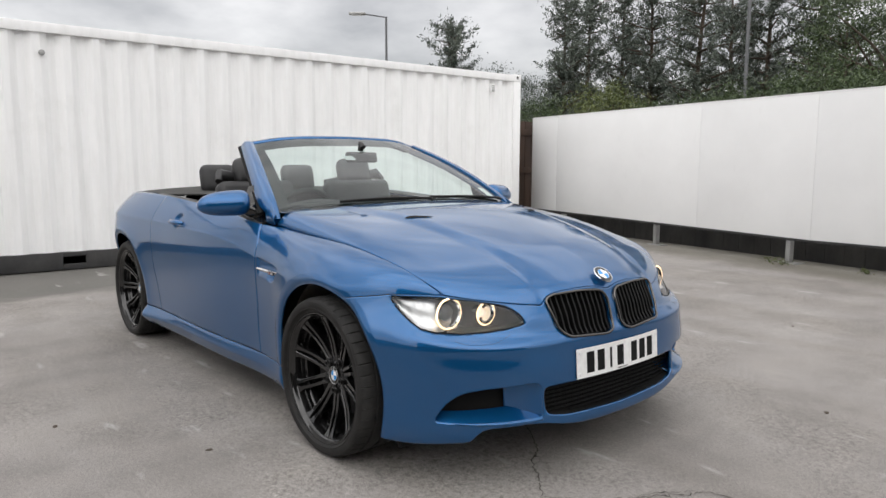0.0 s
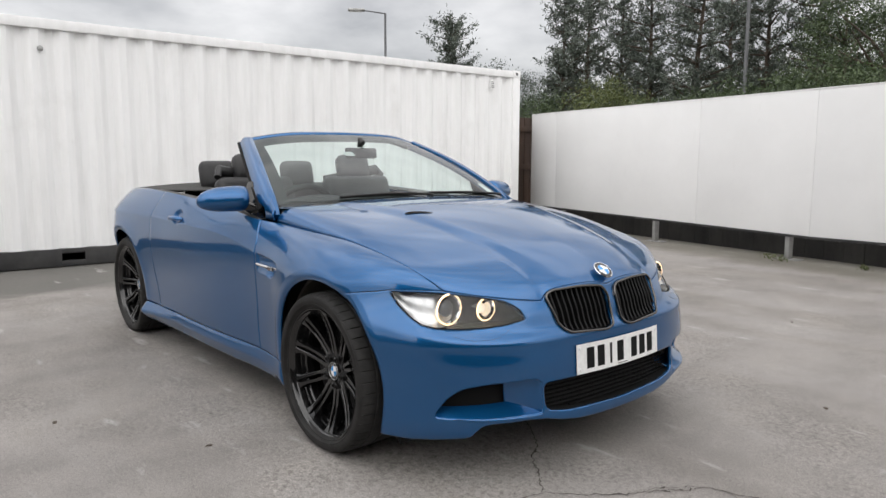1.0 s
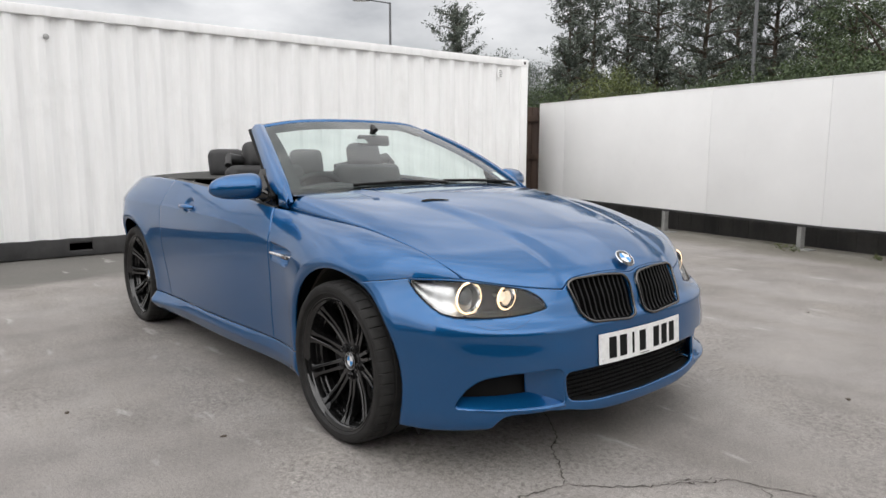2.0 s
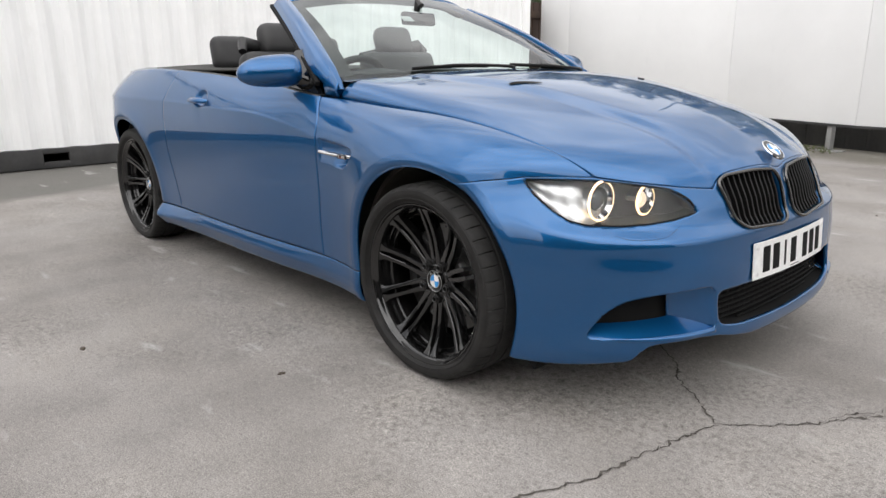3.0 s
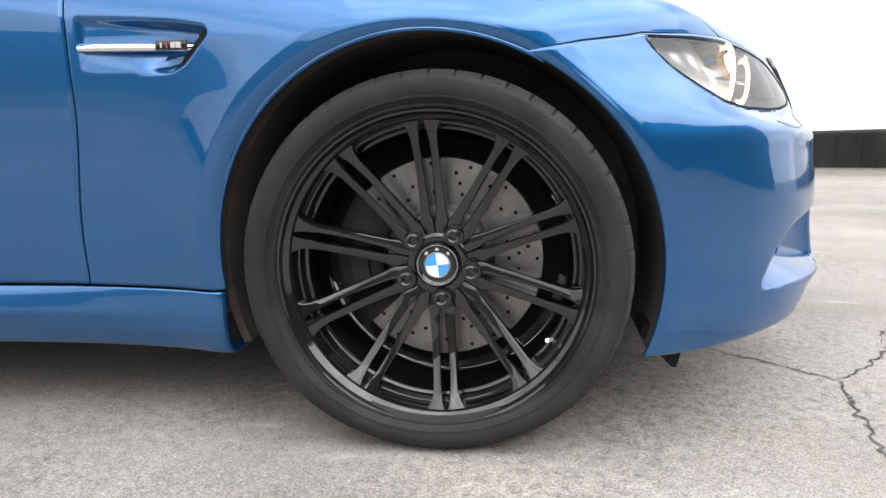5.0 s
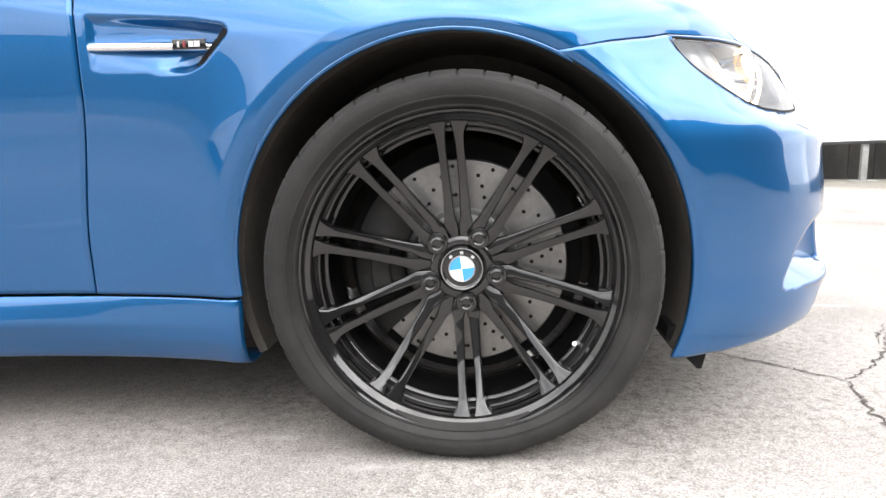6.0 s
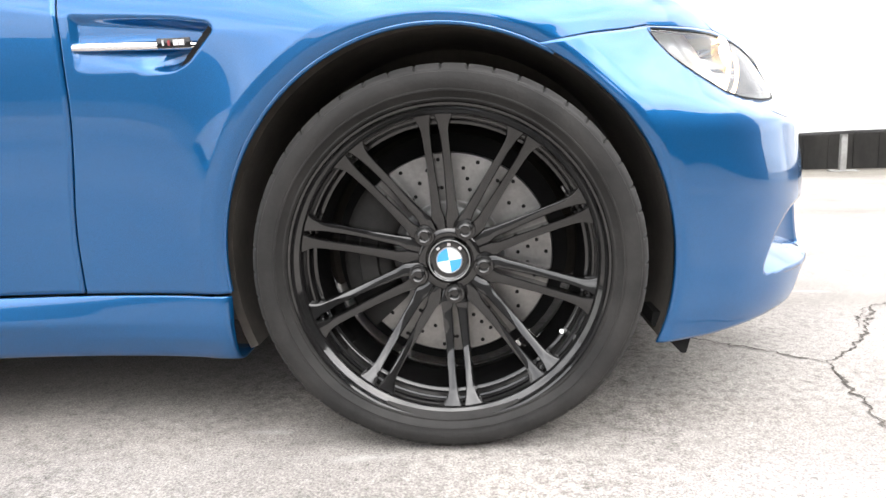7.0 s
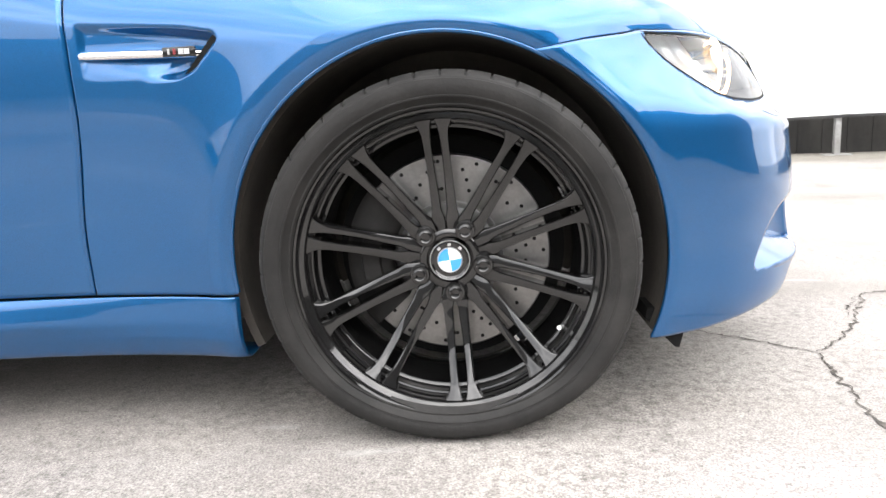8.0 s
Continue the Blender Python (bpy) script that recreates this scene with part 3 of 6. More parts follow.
def unseen_walls():
    # unseen walls, added for the car to reflect; the tall dark pair darkens its nose
    for n, (p0, p1, h) in enumerate((((-16, -11), (3.5, -11), 2.3), ((3.5, -11), (14, -11), 6.5), ((14, -11), (14, 2), 7.0), ((-16, -11), (-16, 14), 2.3))):
        d = Vector(p1) - Vector(p0)
        ob = new(f"wall_{n + 1}", mesh_of("wall", [(0, -0.1, 0), (d.length, -0.1, 0), (d.length, 0.1, 0), (0, 0.1, 0), (0, -0.1, h), (d.length, -0.1, h), (d.length, 0.1, h), (0, 0.1, h)], [(0, 3, 2, 1), (4, 5, 6, 7), (0, 1, 5, 4), (1, 2, 6, 5), (2, 3, 7, 6), (3, 0, 4, 7)], DARKWALL if h > 3 else CLOSING, False))
        ob.matrix_basis = pose(p0[0], p0[1], 0, 0, 0, math.degrees(math.atan2(d.y, d.x)))
        tagged(ob, "dark boarded wall that closes the yard" if h > 3 else "plain grey wall that closes the yard", "wall", kind="structure")


unseen_walls()


# ---- lamp posts and trees ----
def street_lamp(at, height, arm, turn):
    ob = thing("street_lamp", "grey steel street lamp with a flat head on a short arm", "street lamp", at=pose(*at, 0, 0, 0, turn))
    part("pole", tube([(0, 0, 0), (0, 0, 1.2), (0, 0, 1.25), (0, 0, height)], [0.085, 0.085, 0.06, 0.045], 14), POLE, ob)
    if arm:
        part("arm", tube([(0, 0, height - 0.03), (0.4, 0, height + 0.03), (arm - 0.4, 0, height + 0.10)], 0.026, 10), POLE, ob)
        head = part("lamp_head", box(arm - 0.5, arm + 0.2, -0.13, 0.13, height + 0.06, height + 0.16, 0.04), GALV, ob)
        part("lens", box(arm - 0.35, arm + 0.1, -0.09, 0.09, height + 0.045, height + 0.0595, 0.004), BADGEWHITE, head)
    return ob


street_lamp((-22.22, 15.15), 7.24, 1.35, -128)
street_lamp((-8.41, 18.8), 10.0, 0, 0)


def leaves(name, centres, sizes, mat, parent, rng, long=1.0):
    """A crown: one joined mesh of many small leaf blades round the given centres."""
    n = len(centres)
    a = rng.normal(size=(n, 3))
    a /= np.linalg.norm(a, axis=1)[:, None]
    b = np.cross(a, rng.normal(size=(n, 3)))
    b /= np.linalg.norm(b, axis=1)[:, None]
    s = sizes[:, None]
    quad = np.stack([centres - a * s * long, centres + b * s * 0.45, centres + a * s * long, centres - b * s * 0.45], 1)
    me = bpy.data.meshes.new(name)
    me.from_pydata(quad.reshape(-1, 3).tolist(), [], np.arange(4 * n).reshape(-1, 4).tolist())
    me.materials.append(mat)
    ob = new(name, me)
    ob.parent = parent
    return ob


def weeds(at, seed, spread):
    """A low tuft of weeds."""
    rng = np.random.default_rng(seed)
    ob = thing("weed_tuft", "small olive green weed tuft at the hoarding foot", "weed", "weeds along the hoarding", at=pose(at[0], at[1], 0))
    for _ in range(6):
        a, ln = rng.uniform(0, 2 * math.pi), rng.uniform(0.4, 1.0) * spread
        part("stem", tube([(0, 0, 0), (math.cos(a) * ln * 0.5, math.sin(a) * ln * 0.5, 0.05), (math.cos(a) * ln, math.sin(a) * ln, 0.03 + 0.05 * rng.random())], [0.003, 0.0025, 0.0015], 5), MOSS, ob)
    n = 46
    c = np.stack([rng.normal(size=n) * spread * 0.55, rng.normal(size=n) * spread * 0.45, rng.uniform(0.006, 0.055, n)], 1)
    tagged(leaves("leaf_blades", c, rng.uniform(0.008, 0.02, n), MOSS, ob, rng), kind="stuff")
    return ob


for n, (s_at, off, size) in enumerate(((4.90, -0.06, 0.15), (5.14, -0.16, 0.09), (6.0, 0.02, 0.07), (6.7, 0.0, 0.08))):
    p = H0 + HD * s_at + Vector((-HD.y, HD.x, 0)) * off
    weeds((p.x, p.y), 40 + n, size)


def tree(at, height, spread, kind, seed, mat):
    rng = np.random.default_rng(seed)
    names = {"pine": ("pine_tree", "tall dark pine with loose layered limbs"), "broad": ("broadleaf_tree", "dense dark green broadleaf tree"), "bush": ("bush", "yellow-green leafy bush behind the hoarding")}
    ob = thing(names[kind][0], names[kind][1], "bush" if kind == "bush" else "tree", "trees behind the yard", at=pose(at[0], at[1], 0))
    lean = rng.normal(size=2) * 0.02 * height
    trunk = [(lean[0] * t * t, lean[1] * t * t, height * t * (0.97 if kind == "pine" else 0.8)) for t in np.linspace(0, 1, 7)]
    r0 = 0.018 * height
    part("trunk", tube(trunk, [r0 * (1 - 0.9 * t) for t in np.linspace(0, 1, 7)], 8), BARK, ob)
    centres, sizes = [], []
    limbs = []
    if kind == "pine":
        z = 0.16 * height
        while z < 0.97 * height:
            f = 1 - z / height
            for k in range(rng.integers(4, 6)):
                ang = rng.uniform(0, 2 * math.pi)
                ln = spread * (0.25 + 0.85 * f ** 0.8) * rng.uniform(0.55, 1.15)
                t = z / height
                p0 = np.array([lean[0] * t * t, lean[1] * t * t, z])
                d = np.array([math.cos(ang), math.sin(ang), rng.uniform(0.05, 0.45)])
                p1 = p0 + d * ln
                limbs.append((p0, p1, 0.012 * height * (0.25 + 0.5 * f)))
                m = int(34 * ln) + 14
                for _ in range(m // 12 + 1):
                    q = rng.uniform(0.3, 1.05)
                    c = p0 + d * ln * q + rng.normal(size=3) * 0.14 * (0.6 + q) + np.array([0, 0, 0.05])
                    k2 = 46
                    along = rng.normal(size=(k2, 1)) * 0.16 * (d + np.array([0, 0, 0.35]))
                    centres.append(c + along + rng.normal(size=(k2, 3)) * 0.055)
                    sizes.append(rng.uniform(0.022, 0.055, k2))
            z += height * rng.uniform(0.035, 0.06)
    else:
        for _ in range(16):
            t = rng.uniform(0.12 if kind == "bush" else 0.3, 0.8)
            ang = rng.uniform(0, 2 * math.pi)
            p0 = np.array([lean[0] * t * t, lean[1] * t * t, t * height * 0.8])
            ln = spread * rng.uniform(0.5, 1.0)
            p1 = p0 + np.array([math.cos(ang) * ln, math.sin(ang) * ln, rng.uniform(0.25, 0.9) * ln])
            limbs.append((p0, p1, 0.02 * height * 0.35))
        for _ in range(int(46 * spread) + 30):
            u = rng.normal(size=3)
            u /= np.linalg.norm(u)
            rr = rng.uniform(0.35, 1.0) ** 0.6
            c = np.array([0, 0, height * 0.55]) + u * rr * np.array([spread, spread, height * 0.45]) * rng.uniform(0.8, 1.08)
            k2 = 120
            centres.append(c + rng.normal(size=(k2, 3)) * np.array([0.22, 0.22, 0.15]))
            sizes.append(rng.uniform(0.024, 0.055, k2))
    for p0, p1, r in limbs:
        mid = (p0 + p1) / 2 + rng.normal(size=3) * 0.06
        part("limb", tube([p0, mid, p1], [r, r * 0.6, r * 0.2], 5), BARK, ob)
    crown = leaves("crown", np.concatenate(centres), np.concatenate(sizes), mat, ob, rng, 1.9 if kind == "pine" else 1.0)
    tagged(crown, kind="stuff")
    return ob


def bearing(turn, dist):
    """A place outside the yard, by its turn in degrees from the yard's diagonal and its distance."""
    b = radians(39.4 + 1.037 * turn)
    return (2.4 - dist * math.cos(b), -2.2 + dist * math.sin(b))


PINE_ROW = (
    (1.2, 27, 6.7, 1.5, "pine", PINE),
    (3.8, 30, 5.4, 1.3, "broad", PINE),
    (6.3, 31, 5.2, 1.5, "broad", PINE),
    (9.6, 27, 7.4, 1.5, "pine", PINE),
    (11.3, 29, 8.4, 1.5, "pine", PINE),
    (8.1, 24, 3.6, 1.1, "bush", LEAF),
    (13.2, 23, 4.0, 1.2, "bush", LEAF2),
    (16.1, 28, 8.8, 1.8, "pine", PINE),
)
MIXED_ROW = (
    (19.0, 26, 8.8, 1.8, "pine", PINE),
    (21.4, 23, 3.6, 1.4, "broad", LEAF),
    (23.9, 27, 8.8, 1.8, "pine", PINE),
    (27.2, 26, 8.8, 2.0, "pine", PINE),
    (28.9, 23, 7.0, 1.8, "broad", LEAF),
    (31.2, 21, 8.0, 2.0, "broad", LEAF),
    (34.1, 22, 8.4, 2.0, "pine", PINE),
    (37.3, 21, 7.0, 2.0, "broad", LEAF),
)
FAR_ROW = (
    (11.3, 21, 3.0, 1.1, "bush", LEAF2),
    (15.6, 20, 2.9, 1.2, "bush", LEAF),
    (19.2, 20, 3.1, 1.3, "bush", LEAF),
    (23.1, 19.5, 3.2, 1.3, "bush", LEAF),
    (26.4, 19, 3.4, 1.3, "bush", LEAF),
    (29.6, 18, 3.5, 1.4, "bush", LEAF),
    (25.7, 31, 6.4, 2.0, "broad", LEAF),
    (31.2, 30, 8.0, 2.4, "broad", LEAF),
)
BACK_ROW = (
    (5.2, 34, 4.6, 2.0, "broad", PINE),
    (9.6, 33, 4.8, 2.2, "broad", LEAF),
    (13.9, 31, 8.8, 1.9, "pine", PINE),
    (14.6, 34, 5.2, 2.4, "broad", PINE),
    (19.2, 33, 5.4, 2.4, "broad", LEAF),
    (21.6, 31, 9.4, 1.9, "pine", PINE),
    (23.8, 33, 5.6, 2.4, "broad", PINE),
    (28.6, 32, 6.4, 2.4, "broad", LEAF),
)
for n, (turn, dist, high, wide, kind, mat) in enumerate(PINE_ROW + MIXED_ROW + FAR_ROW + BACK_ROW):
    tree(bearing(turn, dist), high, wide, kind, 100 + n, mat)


# ---- the car: shape ----
WB = 2.56
XC, ARCH_R, ARCH_Z = -0.10, 0.375, 0.328
nose_x = spline([0.12, 0.17, 0.21, 0.25, 0.30, 0.36, 0.45, 0.52, 0.543, 0.57, 0.62, 0.68, 0.72, 0.80], [0.70, 0.755, 0.785, 0.792, 0.785, 0.778, 0.776, 0.771, 0.768, 0.752, 0.737, 0.712, 0.700, 0.690])
nose_n = spline([0.12, 0.30, 0.46, 0.525, 0.545, 0.567, 0.587, 0.62, 0.70, 0.80], [2.95, 3.0, 2.95, 2.88, 2.83, 2.60, 2.50, 2.39, 2.2, 2.15])
side_n = spline([0.12, 0.30, 0.46, 0.58, 0.64, 0.70, 0.80], [2.95, 3.0, 2.95, 2.76, 2.40, 2.2, 2.15])
nose_w = spline([0.12, 0.20, 0.30, 0.45, 0.60, 0.72, 0.80], [0.855, 0.868, 0.877, 0.884, 0.887, 0.886, 0.884])
gap_z = spline([0.52, 0.483, 0.43, 0.30, 0.13, -0.03, -0.30, -0.60, -0.70], [0.678, 0.7115, 0.750, 0.799, 0.829, 0.8455, 0.862, 0.882, 0.888])
shoulder_z = spline([0.52, 0.483, 0.43, 0.30, 0.13, -0.03, -0.30, -0.58, -0.70], [0.678, 0.7115, 0.750, 0.802, 0.841, 0.868, 0.902, 0.938, 0.946])
gap_y = spline([0.52, 0.483, 0.43, 0.30, 0.13, -0.03, -0.30, -0.60, -0.70], [0.625, 0.648, 0.676, 0.706, 0.722, 0.731, 0.744, 0.758, 0.763])
belt_z = spline([-0.50, -0.65, -0.95, -1.24, -1.60, -2.0, -2.31, -2.63, -2.93, -3.23, -3.53], [0.880, 0.889, 0.918, 0.941, 0.961, 0.976, 0.982, 0.972, 0.945, 0.905, 0.86])
belt_y = spline([-0.50, -0.65, -0.95, -1.24, -1.60, -2.0, -2.42, -2.83, -3.23, -3.63], [0.775, 0.795, 0.802, 0.804, 0.806, 0.806, 0.795, 0.765, 0.71, 0.63])
side_d = spline([-0.10, -0.36, -0.62, -1.0, -1.5, -1.95, -2.27, -WB, -WB - 0.4, -WB - 0.7, -WB - 1.0], [0.0, -0.016, -0.034, -0.018, -0.002, 0.004, 0.012, 0.018, 0.004, -0.05, -0.17])
side_w = spline([0.12, 0.20, 0.275, 0.40, 0.55, 0.70, 0.80, 0.95], [0.838, 0.850, 0.857, 0.866, 0.878, 0.886, 0.884, 0.880])


def arch_d(x, z, at=0.0):
    return np.hypot(x - at, z - ARCH_Z) - ARCH_R


def lip(x, z, at):
    d = np.clip(arch_d(x, z, at), 0, 1)
    return 0.011 * np.exp(-np.maximum(d - 0.040, 0) / 0.065) - 0.010 * np.clip(1 - d / 0.024, 0, 1) ** 2


def skin_y(x, z):
    """Half the car's width at x, z (sides, from the headlamp back)."""
    x, z = np.broadcast_arrays(np.asarray(x, float), np.asarray(z, float))
    zz = np.minimum(z, 0.80)
    n, w, nx = nose_n(zz), nose_w(zz), nose_x(zz)
    k = np.clip((x - XC) / (nx - XC), 0, 0.9999)
    front = w * (1 - k ** n) ** (1 / n)
    rear = side_w(zz) + side_d(x)
    blend = smooth01(-0.10, -0.45, x)
    base = front * (1 - blend) + rear * blend
    edge = smooth01(-0.50, -0.72, x)
    top_z = gap_z(x) * (1 - edge) + belt_z(x) * edge
    top_y = gap_y(x) * (1 - edge) + belt_y(x) * edge
    door = smooth01(-0.15, -1.15, x)
    zc = (0.685 + 0.03 * smooth01(0.0, 0.35, x)) * (1 - door) + (0.80 + 0.02 * smooth01(-0.7, -2.3, x)) * door
    t = np.clip((z - zc) / np.maximum(top_z - zc, 1e-3), 0, 1)
    soft = (1 - np.sqrt(1 - 0.955 * t * t)) / (1 - math.sqrt(0.045))
    roll = soft * (1 - door) + (0.55 * t + 0.45 * t * t) * smooth01(0, 0.12, t) * door
    at_c = base
    y = at_c - np.maximum(at_c - top_y, 0) * roll
    return y + lip(x, z, 0.0) * smooth01(0.80, 0.70, z) + lip(x, z, -WB) * smooth01(0.85, 0.75, z)


def cheek_x(z):
    """The fuller cheek of the bumper below the lamp's outer corner."""
    return 0.013 * np.exp(-((z - 0.585) / 0.032) ** 2)


def bend(theta, z):
    """The roundness of the plan at a height: the ledge under the lamps fades out towards the arches."""
    k = smooth01(0.75, 1.15, theta)
    return nose_n(z - 0.026 * smooth01(0.45, 1.0, theta)) * (1 - k) + side_n(z) * k


def nose(theta, z, inset=0.0):
    """The front skin by its angle from the middle."""
    n, w, nx = bend(theta, z), nose_w(z), nose_x(z) + cheek_x(z) * smooth01(0.75, 1.15, theta)
    c, s = np.clip(np.cos(theta), 1e-6, 1), np.clip(np.sin(theta), 0, 1)
    x = XC + (nx - XC - inset) * c ** (2 / n)
    y = (w - inset) * s ** (2 / n)
    return x, y + lip(x, z, 0.0) * smooth01(0.45, 0.30, x), z + 0 * x


def theta_of(y, z):
    n = nose_n(z)
    for _ in range(6):
        a = np.arcsin(np.clip(np.clip(y, 0, 2) / nose_w(z), 0, 1) ** (n / 2))
        n = 0.5 * n + 0.5 * bend(a, z)
    return a


def theta_arch(z):
    zz = np.clip(z, 0.18, 0.672)
    xa = np.sqrt(ARCH_R ** 2 - (zz - ARCH_Z) ** 2)
    k = np.clip((xa - XC) / (nose_x(zz) + cheek_x(zz) - XC), 0, 1)
    return np.arccos(k ** (side_n(zz) / 2))


D = math.pi / 180
T_END = float(theta_arch(np.array(0.672)))
T_LAMP = 59.4 * D
top_of_nose = soft_line([-3 * D, -1.4 * D, 0, 1.4 * D, 3 * D, 6 * D, 9 * D, 14.4 * D, 17 * D, 18.6 * D, 19.6 * D, 26.7 * D, 36.5 * D, 45.2 * D, 51 * D, T_LAMP, 62 * D, 68 * D, T_END], [0.709, 0.700, 0.694, 0.700, 0.709, 0.713, 0.713, 0.708, 0.701, 0.688, 0.664, 0.675, 0.693, 0.7110, 0.7125, 0.7085, 0.7015, 0.690, 0.672], 0.9 * D)
LOW_A, LOW_Z = [24.2, 25.3, 29.5, 34.8, 41, 48.4, 52.5, 55, 57.3, 58.6, 59.4], [0.6105, 0.604, 0.593, 0.587, 0.5845, 0.588, 0.599, 0.620, 0.650, 0.680, 0.7055]


def lamp_low(a):
    return np.interp(np.asarray(a) / D, LOW_A, LOW_Z)


lamp_top = spline([24.2 * D, 25.6 * D, 27 * D, 29.4 * D, 33.3 * D, 40 * D, 46 * D, 52.3 * D, 59.4 * D], [0.6115, 0.637, 0.652, 0.669, 0.682, 0.696, 0.7040, 0.7060, 0.7055])


def low_of_nose(y):
    return np.interp(y, [0, 0.12, 0.235, 0.32, 0.39, 0.46, 0.59, 0.615, 0.632, 0.645, 0.66, 0.69, 0.74, 0.79, 0.9], [0.214, 0.216, 0.224, 0.238, 0.254, 0.261, 0.259, 0.252, 0.235, 0.213, 0.206, 0.202, 0.193, 0.184, 0.183])



KIDNEY = rounded([(0.324, 0.684), (0.304, 0.582), (0.272, 0.552), (0.07, 0.538), (0.026, 0.555), (0.023, 0.672), (0.05, 0.696), (0.16, 0.705), (0.29, 0.700)], 0.03)
INTAKE = rounded([(-0.40, 0.385), (-0.395, 0.285), (-0.30, 0.268), (0.0, 0.256), (0.30, 0.268), (0.395, 0.285), (0.40, 0.385)], 0.03)
FOG = rounded([(0.743, 0.279), (0.728, 0.318), (0.706, 0.358), (0.67, 0.388), (0.605, 0.401), (0.43, 0.406), (0.405, 0.386), (0.405, 0.280)], 0.02)


def bumper_point(w, v):
    ang = w * T_END
    z = top_of_nose(ang)
    for _ in range(40):
        z = 0.5 * z + 0.5 * top_of_nose(w * theta_arch(z))
    y_at = nose(w * theta_arch(0.2 + 0 * w), 0.2 + 0 * w)[1]
    zb = low_of_nose(y_at)
    zz = zb + (z - zb) * v
    return nose(w * theta_arch(zz), zz)


LAMP_A = np.linspace(24.2 * D, T_LAMP, 60)
LAMP_POLY = [(a * 0.8, float(lamp_low(a))) for a in LAMP_A] + [(a * 0.8, float(lamp_top(a))) for a in LAMP_A[::-1]]
lamp_sd, kid_sd, intake_sd, fog_sd = polygon(LAMP_POLY), polygon([tuple(p) for p in KIDNEY]), polygon([tuple(p) for p in INTAKE]), polygon([tuple(p) for p in FOG])
VENT = rounded([(-0.600, 0.745), (-0.430, 0.731), (-0.362, 0.721), (-0.352, 0.707), (-0.400, 0.658), (-0.428, 0.646), (-0.575, 0.641), (-0.600, 0.655)], 0.010)
vent_sd = polygon([tuple(p) for p in VENT])

GRILLEBLACK = material("grille_black", (0.005, 0.005, 0.005), 0.5, 0.0, **{"Specular IOR Level": 0.2})
CAR = thing("convertible_car", "blue two-door convertible with roof down and black wheels", "car")
CAR.scale = (1.0, 1.025, 1.0)


def door_gap(z):
    return -0.616 - 0.026 * smooth01(0.62, 0.35, z) - 0.003 * smooth01(0.70, 0.80, z) - 0.044 * smooth01(0.78, 0.915, z)


